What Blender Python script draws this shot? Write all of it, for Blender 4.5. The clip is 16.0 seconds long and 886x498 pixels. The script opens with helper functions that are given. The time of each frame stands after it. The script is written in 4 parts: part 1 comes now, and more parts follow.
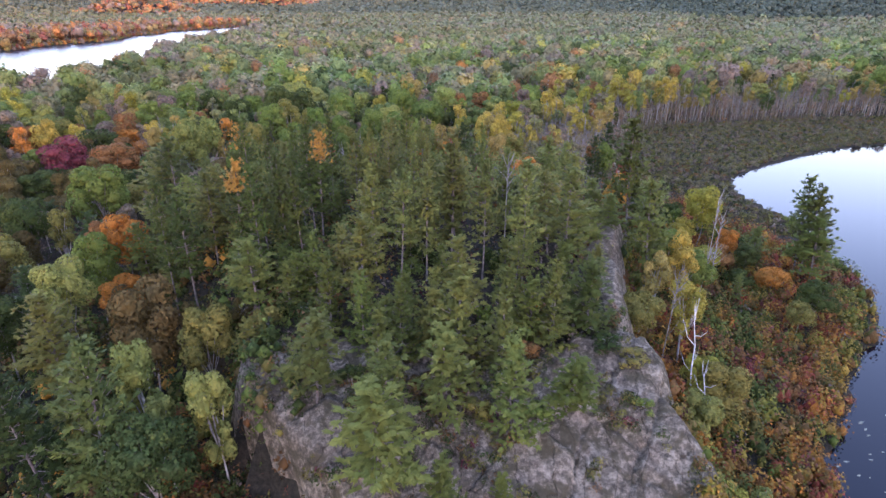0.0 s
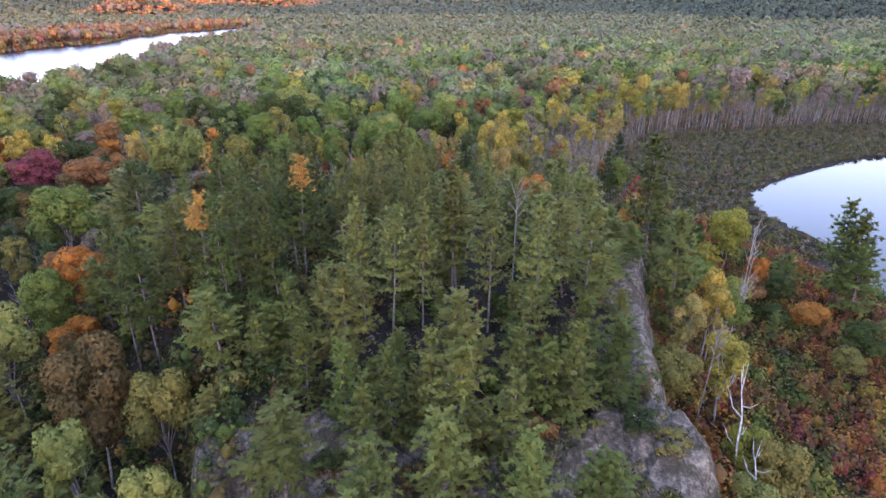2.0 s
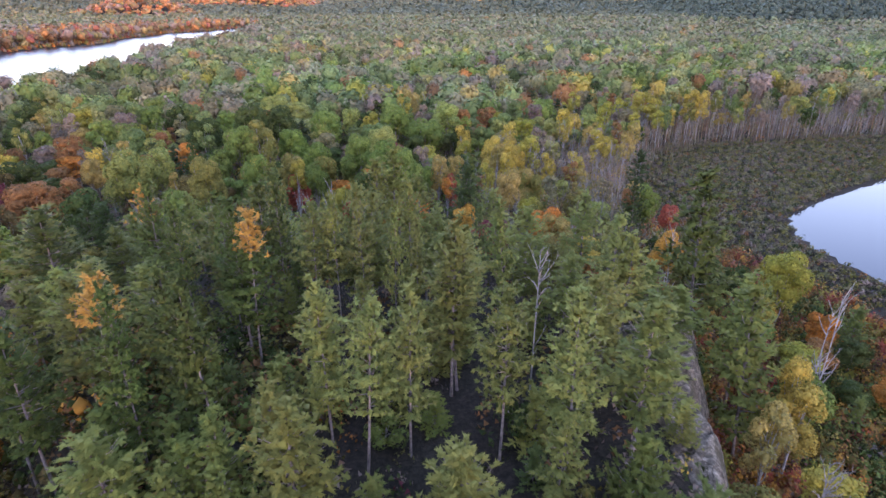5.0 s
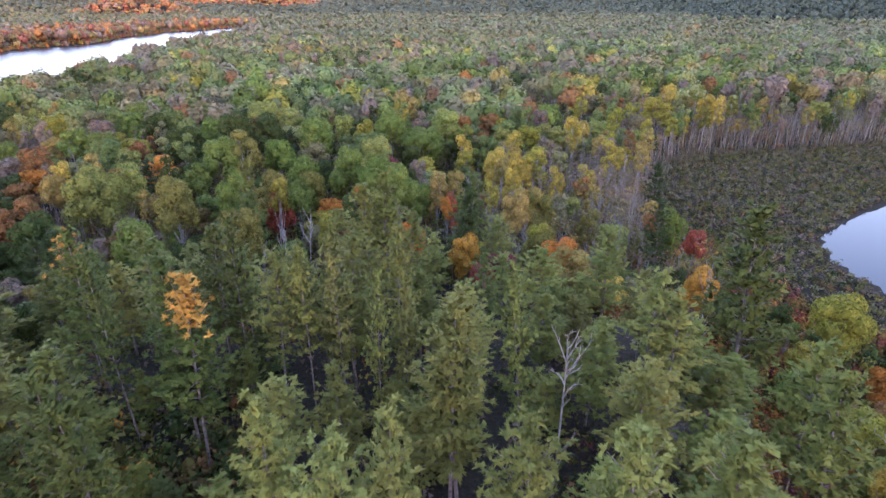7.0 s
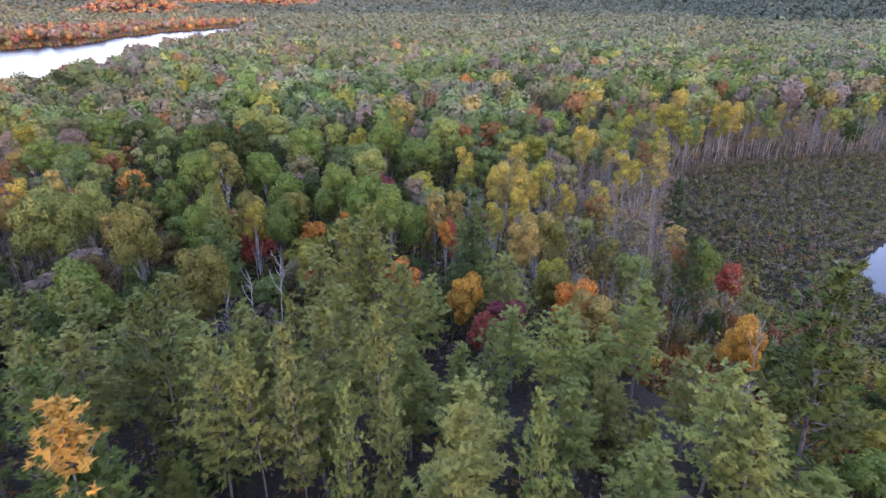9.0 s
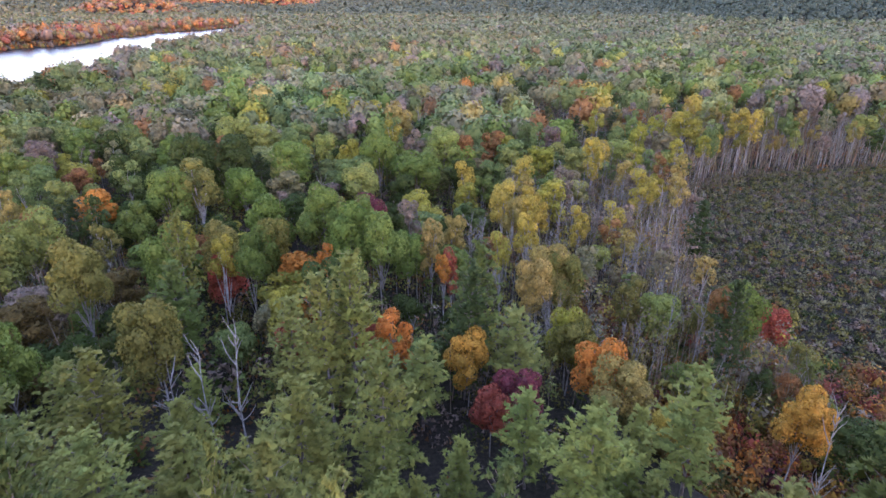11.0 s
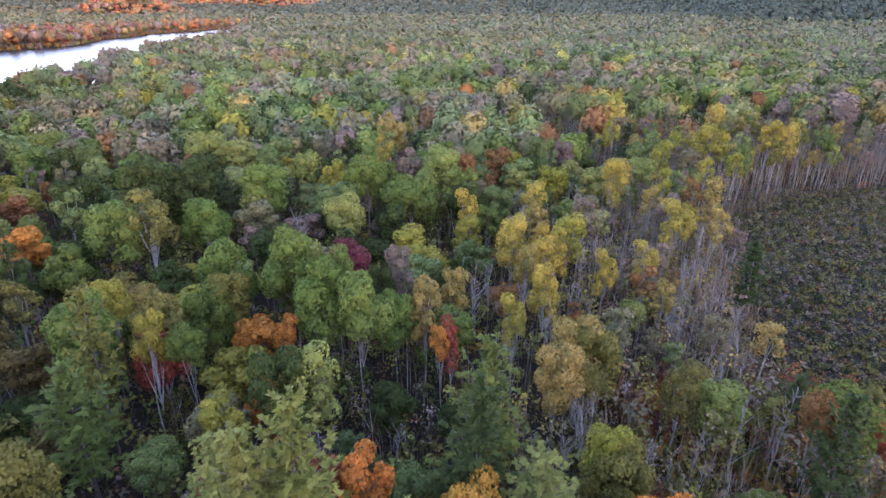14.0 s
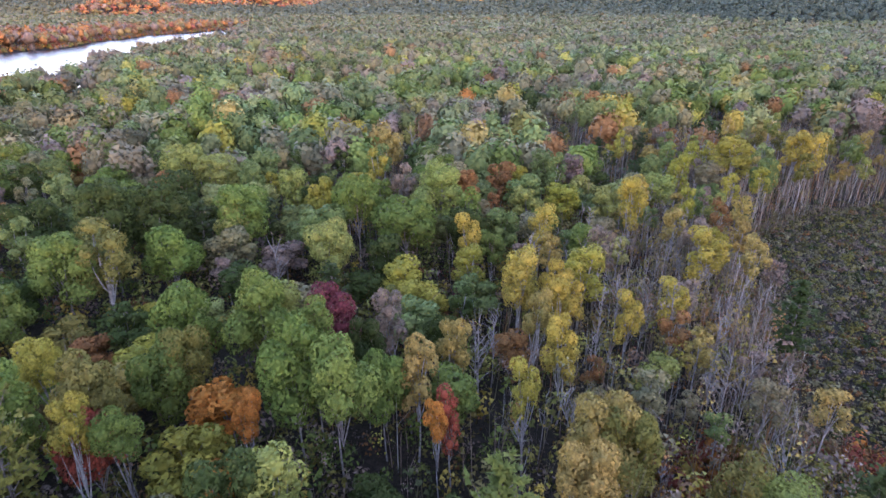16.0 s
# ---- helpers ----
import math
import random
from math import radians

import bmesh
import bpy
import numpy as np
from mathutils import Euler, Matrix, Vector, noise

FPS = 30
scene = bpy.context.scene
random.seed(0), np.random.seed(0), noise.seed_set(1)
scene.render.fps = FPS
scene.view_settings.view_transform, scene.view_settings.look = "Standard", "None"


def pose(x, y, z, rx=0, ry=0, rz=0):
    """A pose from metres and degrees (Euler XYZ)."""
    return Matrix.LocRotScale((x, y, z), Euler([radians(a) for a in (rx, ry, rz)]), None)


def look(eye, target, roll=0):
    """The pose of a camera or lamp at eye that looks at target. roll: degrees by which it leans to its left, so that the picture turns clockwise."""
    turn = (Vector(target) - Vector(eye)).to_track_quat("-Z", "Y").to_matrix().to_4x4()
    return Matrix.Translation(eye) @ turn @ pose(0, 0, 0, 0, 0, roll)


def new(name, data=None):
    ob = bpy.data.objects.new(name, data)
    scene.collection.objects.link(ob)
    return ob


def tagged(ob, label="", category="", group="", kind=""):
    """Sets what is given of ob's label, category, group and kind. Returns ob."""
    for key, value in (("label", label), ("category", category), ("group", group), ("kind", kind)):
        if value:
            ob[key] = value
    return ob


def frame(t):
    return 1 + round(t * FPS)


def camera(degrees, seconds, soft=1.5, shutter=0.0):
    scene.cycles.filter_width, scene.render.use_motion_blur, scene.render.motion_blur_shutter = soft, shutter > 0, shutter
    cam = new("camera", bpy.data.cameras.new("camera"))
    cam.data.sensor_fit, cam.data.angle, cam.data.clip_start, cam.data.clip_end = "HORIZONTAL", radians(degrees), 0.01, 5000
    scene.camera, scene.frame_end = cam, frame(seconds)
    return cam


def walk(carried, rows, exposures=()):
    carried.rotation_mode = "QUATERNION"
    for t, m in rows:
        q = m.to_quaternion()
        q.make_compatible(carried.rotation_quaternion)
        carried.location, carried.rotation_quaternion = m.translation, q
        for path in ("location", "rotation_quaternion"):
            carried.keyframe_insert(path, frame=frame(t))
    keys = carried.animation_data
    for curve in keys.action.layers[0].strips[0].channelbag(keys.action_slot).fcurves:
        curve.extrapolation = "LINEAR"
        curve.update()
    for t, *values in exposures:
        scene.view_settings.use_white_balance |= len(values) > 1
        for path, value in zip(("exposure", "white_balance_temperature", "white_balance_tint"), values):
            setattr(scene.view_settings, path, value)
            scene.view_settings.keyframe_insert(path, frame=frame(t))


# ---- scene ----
import itertools

cam = camera(75.6, 16.0, soft=1.5, shutter=0.4)
METRES, EYE, TILT, LEAN, TURN = 100.0, 45.4, -23.2, 0.0, 0.0
ROWS = [
    (0.0, 0.0, 0.0, 0.0, 0.0, 0.0, -0.0),
    (0.5, 0.0006, 0.0228, 0.0111, 0.03, 0.03, -0.02),
    (1.0, 0.0012, 0.0468, 0.0226, 0.05, 0.07, -0.05),
    (1.5, 0.0017, 0.0718, 0.0345, 0.08, 0.08, -0.05),
    (2.0, 0.0023, 0.0977, 0.0465, 0.11, 0.1, -0.07),
    (2.5, 0.0028, 0.1242, 0.0587, 0.14, 0.12, -0.08),
    (3.0, 0.0035, 0.1513, 0.0709, 0.17, 0.13, -0.11),
    (3.5, 0.0041, 0.1788, 0.0832, 0.19, 0.14, -0.13),
    (4.0, 0.0047, 0.2068, 0.0956, 0.2, 0.14, -0.15),
    (6.5, 0.0077, 0.3508, 0.1597, 0.24, 0.03, -0.22),
    (7.0, 0.0082, 0.3805, 0.1727, 0.25, 0.02, -0.23),
    (7.5, 0.0087, 0.4102, 0.1857, 0.24, 0.01, -0.25),
    (8.0, 0.0092, 0.4396, 0.1988, 0.24, -0.01, -0.26),
    (8.5, 0.0098, 0.4692, 0.2118, 0.25, -0.0, -0.27),
    (9.0, 0.0104, 0.4985, 0.2249, 0.24, -0.0, -0.28),
    (11.5, 0.0129, 0.6473, 0.2897, 0.21, 0.03, -0.3),
    (12.0, 0.0133, 0.677, 0.3027, 0.21, 0.04, -0.29),
    (12.5, 0.0139, 0.7068, 0.3157, 0.22, 0.04, -0.25),
    (13.0, 0.0144, 0.7367, 0.3285, 0.21, 0.04, -0.24),
    (13.5, 0.015, 0.7664, 0.3413, 0.21, 0.03, -0.24),
    (14.0, 0.0154, 0.7963, 0.3539, 0.21, 0.04, -0.25),
    (14.5, 0.0161, 0.8256, 0.3668, 0.22, 0.05, -0.23),
    (15.0, 0.0165, 0.8551, 0.3798, 0.22, 0.08, -0.22),
    (15.5, 0.017, 0.8846, 0.3926, 0.22, 0.09, -0.23),
    (16.0, 0.0176, 0.9138, 0.4055, 0.22, 0.1, -0.22),
]
walk(cam, [(t, pose(0, 0, EYE, TILT, LEAN, TURN) @ pose(METRES * x, METRES * y, METRES * z, 90 + pitch, roll, yaw)) for t, x, y, z, yaw, pitch, roll in ROWS],
     exposures=((0.0, 4.40, 5430, 47), (16.0, 4.40, 5430, 47)))

# ---- sky, sun ----
SUN_ELEVATION, SUN_ROTATION = radians(2.2), radians(160.0)
sky_world = bpy.data.worlds.new("evening_sky")
scene.world = sky_world
sky_world.use_nodes = True
wn = sky_world.node_tree
sky = wn.nodes.new("ShaderNodeTexSky")
sky.sky_type, sky.sun_disc = "NISHITA", False
sky.sun_elevation, sky.sun_rotation = SUN_ELEVATION, SUN_ROTATION
sky.air_density, sky.dust_density, sky.ozone_density = 1.0, 0.6, 1.2
wn.nodes["Background"].inputs["Strength"].default_value = 0.15
veil = wn.nodes.new("ShaderNodeMix")  # thin high cloud over the whole sky
veil.data_type = "RGBA"
veil.inputs[0].default_value = 0.15
veil.inputs[7].default_value = (0.36, 0.37, 0.43, 1)
wn.links.new(sky.outputs["Color"], veil.inputs[6])
wn.links.new(veil.outputs[2], wn.nodes["Background"].inputs["Color"])

sun_data = bpy.data.lights.new("sun", "SUN")
sun_data.energy, sun_data.angle, sun_data.color = 0.10, radians(0.5), (1.0, 0.60, 0.38)
sun = new("sun", sun_data)
to_sun = Vector((math.sin(SUN_ROTATION) * math.cos(SUN_ELEVATION), math.cos(SUN_ROTATION) * math.cos(SUN_ELEVATION), math.sin(SUN_ELEVATION)))
sun.matrix_world = look(to_sun * 100, (0, 0, 0))


# ---- materials ----
def material(name, rough=0.8):
    m = bpy.data.materials.new(name)
    m.use_nodes = True
    nt = m.node_tree
    b = nt.nodes["Principled BSDF"]
    b.inputs["Roughness"].default_value = rough
    b.inputs["Specular IOR Level"].default_value = 0.12
    return m, nt, b


def noise_node(nt, scale, detail=4.0, rough=0.6, coords="Object"):
    tc = nt.nodes.new("ShaderNodeTexCoord")
    n = nt.nodes.new("ShaderNodeTexNoise")
    n.inputs["Scale"].default_value, n.inputs["Detail"].default_value, n.inputs["Roughness"].default_value = scale, detail, rough
    nt.links.new(tc.outputs[coords], n.inputs["Vector"])
    return n


def ramp(nt, source, stops):
    r = nt.nodes.new("ShaderNodeValToRGB")
    e = r.color_ramp.elements
    while len(e) < len(stops):
        e.new(0.5)
    for el, (p, c) in zip(e, stops):
        el.position, el.color = p, (*c, 1)
    nt.links.new(source, r.inputs["Fac"])
    return r.outputs["Color"]


def mix_color(nt, fac, a, b, blend="MIX"):
    m = nt.nodes.new("ShaderNodeMix")
    m.data_type, m.blend_type = "RGBA", blend
    for key, value in ((0, fac), (6, a), (7, b)):
        if isinstance(value, bpy.types.NodeSocket):
            nt.links.new(value, m.inputs[key])
        elif key == 0:
            m.inputs[0].default_value = value
        else:
            m.inputs[key].default_value = (*value, 1)
    return m.outputs[2]


def add_bump(nt, b, source, strength, distance):
    k = nt.nodes.new("ShaderNodeBump")
    k.inputs["Strength"].default_value, k.inputs["Distance"].default_value = strength, distance
    nt.links.new(source, k.inputs["Height"])
    nt.links.new(k.outputs["Normal"], b.inputs["Normal"])


def leaf_material(name, from_object, spread=0.32, through_leaf=0.25):
    """Leaves: the colour of the tree, varied from leaf to leaf and from limb to limb."""
    m, nt, b = material(name, 0.6)
    if from_object:
        base = nt.nodes.new("ShaderNodeObjectInfo").outputs["Color"]
    else:
        at = nt.nodes.new("ShaderNodeAttribute")
        at.attribute_name = "tint"
        base = at.outputs["Color"]
    geo = nt.nodes.new("ShaderNodeNewGeometry")
    leafy = ramp(nt, geo.outputs["Random Per Island"], [(0.0, (1 - spread,) * 3), (0.5, (1.0, 1.0, 0.95)), (1.0, (1 + spread, 1 + spread * 0.9, 1 + spread * 0.4))])
    c = mix_color(nt, 1.0, base, leafy, "MULTIPLY")
    n = noise_node(nt, 0.45, 2.0)
    limb = ramp(nt, n.outputs["Fac"], [(0.3, (0.72, 0.80, 0.80)), (0.7, (1.25, 1.15, 0.95))])
    c = mix_color(nt, 1.0, c, limb, "MULTIPLY")
    odd = nt.nodes.new("ShaderNodeMath")
    odd.operation = "MULTIPLY"
    odd.inputs[1].default_value = 7.31
    nt.links.new(geo.outputs["Random Per Island"], odd.inputs[0])
    part_of = nt.nodes.new("ShaderNodeMath")
    part_of.operation = "FRACT"
    nt.links.new(odd.outputs[0], part_of.inputs[0])
    late = ramp(nt, part_of.outputs[0], [(0.74, (0, 0, 0)), (0.84, (0.18, 0.18, 0.18))])
    c = mix_color(nt, late, c, (0.12, 0.11, 0.05))
    nt.links.new(c, b.inputs["Base Color"])
    b.inputs["Specular IOR Level"].default_value = 0.05
    b.inputs["Roughness"].default_value = 0.6
    tr = nt.nodes.new("ShaderNodeBsdfTranslucent")
    nt.links.new(c, tr.inputs["Color"])
    mx = nt.nodes.new("ShaderNodeMixShader")
    mx.inputs[0].default_value = through_leaf
    nt.links.new(b.outputs[0], mx.inputs[1])
    nt.links.new(tr.outputs[0], mx.inputs[2])
    nt.links.new(mx.outputs[0], nt.nodes["Material Output"].inputs["Surface"])
    return m


def bark_material(name, dark, light, scale):
    m, nt, b = material(name, 0.9)
    n = noise_node(nt, scale, 5.0)
    nt.links.new(ramp(nt, n.outputs["Fac"], [(0.32, dark), (0.62, light)]), b.inputs["Base Color"])
    add_bump(nt, b, n.outputs["Fac"], 0.6, 0.05)
    return m


LEAF = leaf_material("leaves", True, 0.30)
NEEDLE = leaf_material("needles", True, 0.16, 0.08)
WOODS = leaf_material("distant_leaves", False, 0.16, 0.12)
BARK_PINE = bark_material("pine_bark", (0.09, 0.075, 0.065), (0.24, 0.20, 0.175), 3.0)
BARK_GREY = bark_material("grey_bark", (0.12, 0.110, 0.100), (0.30, 0.275, 0.245), 3.0)
BARK_WHITE = bark_material("white_bark", (0.30, 0.28, 0.25), (0.66, 0.64, 0.61), 2.0)
BARK_PALE = bark_material("pale_grey_bark", (0.16, 0.15, 0.135), (0.38, 0.36, 0.33), 2.0)
BARK_DEAD = bark_material("weathered_dead_wood", (0.17, 0.155, 0.14), (0.37, 0.345, 0.31), 2.5)


def ground_material():
    m, nt, b = material("forest_floor", 0.95)
    fine = noise_node(nt, 2.2, 6.0, 0.7)
    wide = noise_node(nt, 0.12, 3.0)
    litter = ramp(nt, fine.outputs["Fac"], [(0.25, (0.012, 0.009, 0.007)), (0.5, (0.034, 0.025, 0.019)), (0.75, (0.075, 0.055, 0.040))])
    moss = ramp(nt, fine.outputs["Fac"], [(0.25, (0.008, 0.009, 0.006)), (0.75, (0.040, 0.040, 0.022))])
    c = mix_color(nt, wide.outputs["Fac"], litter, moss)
    nt.links.new(c, b.inputs["Base Color"])
    add_bump(nt, b, fine.outputs["Fac"], 0.8, 0.25)
    return m


def rock_material():
    m, nt, b = material("weathered_granite", 0.85)
    fine = noise_node(nt, 1.5, 10.0, 0.78)
    wide = noise_node(nt, 0.35, 5.0, 0.6)
    tc = nt.nodes.new("ShaderNodeTexCoord")
    stretch = nt.nodes.new("ShaderNodeMapping")
    stretch.inputs["Scale"].default_value = (0.75, 0.35, 0.45)
    stretch.inputs["Rotation"].default_value = (0.3, 0.2, 0.5)
    nt.links.new(tc.outputs["Object"], stretch.inputs["Vector"])
    warp = nt.nodes.new("ShaderNodeTexVoronoi")
    warp.feature = "DISTANCE_TO_EDGE"
    warp.inputs["Scale"].default_value = 0.5
    wob = mix_color(nt, 0.9, stretch.outputs["Vector"], noise_node(nt, 0.8, 3.0).outputs["Color"], "ADD")
    nt.links.new(wob, warp.inputs["Vector"])
    grey = ramp(nt, fine.outputs["Fac"], [(0.32, (0.030, 0.025, 0.017)), (0.47, (0.118, 0.099, 0.068)), (0.62, (0.32, 0.268, 0.190))])
    pink = ramp(nt, fine.outputs["Fac"], [(0.32, (0.070, 0.050, 0.034)), (0.68, (0.28, 0.206, 0.150))])
    c = mix_color(nt, ramp(nt, wide.outputs["Fac"], [(0.52, (0, 0, 0)), (0.75, (0.6, 0.6, 0.6))]), grey, pink)
    crack = ramp(nt, warp.outputs["Distance"], [(0.0, (0.50, 0.48, 0.45)), (0.018, (1, 1, 1))])
    c = mix_color(nt, 1.0, c, crack, "MULTIPLY")
    lichen = noise_node(nt, 0.42, 8.0, 0.72)
    tone = noise_node(nt, 0.22, 4.0, 0.55)
    c = mix_color(nt, 1.0, c, ramp(nt, tone.outputs["Fac"], [(0.35, (0.72, 0.71, 0.70)), (0.62, (1.1, 1.1, 1.1))]), "MULTIPLY")
    c = mix_color(nt, ramp(nt, lichen.outputs["Fac"], [(0.49, (0, 0, 0)), (0.57, (0.88, 0.88, 0.88))]), c, (0.062, 0.052, 0.028))
    nt.links.new(c, b.inputs["Base Color"])
    add_bump(nt, b, mix_color(nt, 0.5, fine.outputs["Fac"], crack), 1.0, 0.34)
    return m


def water_material():
    m, nt, b = material("still_water", 0.04)
    b.inputs["Base Color"].default_value = (0.001, 0.002, 0.006, 1)
    b.inputs["IOR"].default_value, b.inputs["Specular IOR Level"].default_value = 1.33, 0.5
    n = noise_node(nt, 0.5, 2.0)
    add_bump(nt, b, n.outputs["Fac"], 0.02, 0.1)
    return m


GROUND, ROCK, WATER = ground_material(), rock_material(), water_material()


# ---- the lie of the land ----
def smooth(a, b, v):
    t = np.clip((v - a) / (b - a), 0, 1)
    return t * t * (3 - 2 * t)


def wavy(x, y, size, seed=0.0):
    """Cheap rolling noise of about -1 to 1."""
    a, b = x / size, y / size
    return (np.sin(1.7 * a + 2.3 * b + seed) + np.sin(-2.9 * a + 1.3 * b + 2.1 * seed + 1) + np.sin(4.1 * a + 3.7 * b + seed * 0.7)
            + 0.6 * np.sin(7.3 * a - 5.9 * b + 3 * seed)) / 3.2


def lagoon_edge(y):
    """East shore of the slope below the cliff: x of the waterline."""
    e = np.interp(y, [-60, 20, 42.7, 49, 54.7, 63.8, 68.5, 75.5, 84.6, 98, 110, 124, 135, 144, 157, 170, 189, 200, 230],
                  [30, 34, 38.5, 42.1, 47.6, 53.5, 58.9, 65.7, 70.6, 75.4, 78, 78.7, 76.6, 76.7, 81.4, 97.3, 126.4, 156.7, 330])
    return e + 0.9 * np.sin(y * 0.9) + 0.6 * np.sin(y * 2.3 + 1)


def river_near(y):
    return np.interp(y, [0, 200, 280, 300, 400, 440, 480, 525, 610, 720, 860, 980, 1200, 1400], [-320, -250, -222, -214, -210, -222, -232, -250, -272, -276, -290, -310, -365, -392]) + 5 * np.sin(y / 23)


def river_far(y):
    return np.interp(y, [0, 300, 500, 625, 712, 790, 930, 1085, 1250, 1366, 1400], [-900, -700, -520, -462, -456, -440, -470, -486, -455, -432, -392]) + 4 * np.sin(y / 31)


def hill_top(x, y):
    """The wooded rock hill: level on top, a cliff to the lagoon, a ramp of bare rock to the south."""
    right = np.interp(y, [10, 33, 38, 43, 50, 52, 56, 61, 64, 74, 84, 95, 120], [18, 21.5, 21, 20, 20.3, 18.6, 19, 20.6, 20.7, 23, 26.5, 24, 18]) + 0.4 * np.sin(y * 0.7)
    left = np.interp(y, [10, 31, 35, 37, 40, 42, 44.5, 48, 55, 80, 120], [-2, -4.0, -7.5, -10, -13.6, -16, -18, -19, -19, -34, -30]) + 0.5 * np.sin(y * 0.5)
    height = np.interp(y, [8, 25, 34, 42, 47, 60, 80, 95, 118, 135], [0, 2.2, 6.5, 10.0, 11.3, 12.5, 12.5, 10.8, 4, 0])
    east = 1 - smooth(0, 5.5, x - right)
    west = 1 - smooth(0, 1, (left - x) / np.interp(y, [30, 46, 56, 80], [2.0, 3.0, 9, 24]))
    return height * east * west


def land(x, y):
    """Height of the ground above the water."""
    x, y = np.asarray(x, float), np.asarray(y, float)
    z = 1.6 + 0.7 * wavy(x, y, 40) + 1.0 * smooth(250, 600, y)
    z = z - (z - 0.35) * smooth(30, 60, x) * (1 - smooth(236, 262, y - 0.06 * x))
    z = z + 2.5 * np.exp(-((x - 30) / 9) ** 2 - ((y - 58) / 34) ** 2)
    z = z + 3.0 * smooth(-40, -90, x) * (1 - smooth(100, 220, y)) * 0.3
    shore = lagoon_edge(y) - x
    z = np.where(y < 232, np.minimum(z, np.clip(0.18 * shore, -2.5, 99) + 0.12), z) + hill_top(x, y)
    bank = np.maximum(x - river_near(y), river_far(y) - x)
    z = np.where((y > -20) & (y < 1400), np.minimum(z, np.clip(0.16 * bank, -2.5, 99)), z)
    # far hills: lit hill beyond the river, dark ridge in the east, low ridges on the skyline
    z = z + 50 * np.exp(-(np.abs(x + 960) / 140) ** 3 - ((y - 1960) / 120) ** 2) + 44 * np.exp(-((x + 1080) / 300) ** 2 - ((y - 3500) / 170) ** 2)
    z = z + 30 * np.exp(-((x + 1560) / 330) ** 2 - ((y - 2200) / 150) ** 2)
    z = z + 58 * smooth(500, 800, x - 0.3 * (y - 1500)) * smooth(1080, 1500, y) * (1 + 0.2 * wavy(x, y, 300, 2))
    z = z + smooth(2600, 4300, y) * (60 + 14 * wavy(x, y, 700, 1)) * (0.85 + 0.25 * smooth(0, -1500, x))
    # unseen height added behind the camera to keep low sun off the forest
    z = z + (84 + 120 * smooth(150, 900, x) + 110 * smooth(900, 2200, x)) * smooth(-110, -400, y) * smooth(-60, 25, x)
    return z


def mesh_from(name, verts, faces, mats, smooth_shade=False):
    me = bpy.data.meshes.new(name)
    verts, faces = np.asarray(verts, np.float32), np.asarray(faces, np.int32)
    me.vertices.add(len(verts))
    me.vertices.foreach_set("co", verts.ravel())
    k = faces.shape[1]
    me.loops.add(faces.size)
    me.loops.foreach_set("vertex_index", faces.ravel())
    me.polygons.add(len(faces))
    me.polygons.foreach_set("loop_start", np.arange(0, faces.size, k, dtype=np.int32))
    me.polygons.foreach_set("use_smooth", np.full(len(faces), smooth_shade))
    for m in mats:
        me.materials.append(m)
    me.update(calc_edges=True)
    return me


def soften(me, normals):
    """Shade the leaves of a crown by the roundness of the crown."""
    at = me.attributes.new("custom_normal", "FLOAT_VECTOR", "POINT")
    at.data.foreach_set("vector", np.asarray(normals, np.float32).ravel())
    me.update()
    return me


def sheet(name, xs, ys, height_of, mat):
    gx, gy = np.meshgrid(xs, ys)
    v = np.stack([gx.ravel(), gy.ravel(), height_of(gx, gy).ravel()], 1)
    i = np.arange(len(xs) * len(ys)).reshape(len(ys), len(xs))
    f = np.stack([i[:-1, :-1].ravel(), i[:-1, 1:].ravel(), i[1:, 1:].ravel(), i[1:, :-1].ravel()], 1)
    return new(name, mesh_from(name, v, f, [mat], True))


def outward(lo, hi, step, ends, grow=1.18):
    mid = list(np.arange(lo, hi + 0.1, step))
    s, v = step, lo
    while v > ends[0]:
        s = min(s * grow, 160)
        v -= s
        mid.insert(0, v)
    s, v = step, hi
    while v < ends[1]:
        s = min(s * grow, 160)
        v += s
        mid.append(v)
    return np.array(mid)


def ground_height(x, y):
    rocky = (x > -24) & (x < 30) & (y > 16) & (y < 84) & ((y < 52) | (x > 17.5))
    return land(x, y) + np.where(y < 300, 0.12 * wavy(x, y, 3.0), 0) - np.where(rocky & (hill_top(x, y) > 2), 0.9, 0)


gxs = np.unique(np.round(np.concatenate([outward(-60, 130, 2.4, (-130, 130)), outward(-760, -130, 14, (-4850, -130), 1.15), outward(130, 200, 4, (130, 4850))]), 2))
gys = np.unique(np.round(np.concatenate([outward(14, 270, 2.6, (14, 270)), outward(270, 1500, 18, (270, 4850), 1.15), outward(-20, 14, 4, (-1200, 14))]), 2))
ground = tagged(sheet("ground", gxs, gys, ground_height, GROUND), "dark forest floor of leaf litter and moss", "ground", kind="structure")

RIPPLES, rnt, rb = material("rippled_river_water", 0.22)
rb.inputs["Base Color"].default_value = (0.006, 0.010, 0.018, 1)
rb.inputs["IOR"].default_value, rb.inputs["Specular IOR Level"].default_value = 1.33, 0.5
add_bump(rnt, rb, noise_node(rnt, 1.2, 3.0).outputs["Fac"], 0.5, 0.3)
rv = [(-4850, -1200, 0), (-150, -1200, 0), (-150, 4850, 0), (-4850, 4850, 0)]
river = tagged(new("water_river", mesh_from("water_river", rv, [(0, 1, 2, 3)], [RIPPLES])), "pale river water ruffled by small ripples", "water", kind="structure")
wv = [(-150, -1200, 0), (4850, -1200, 0), (4850, 4850, 0), (-150, 4850, 0)]
water = tagged(new("water", mesh_from("water", wv, [(0, 1, 2, 3)], [WATER])), "calm lagoon water mirroring the evening sky", "water", kind="structure")


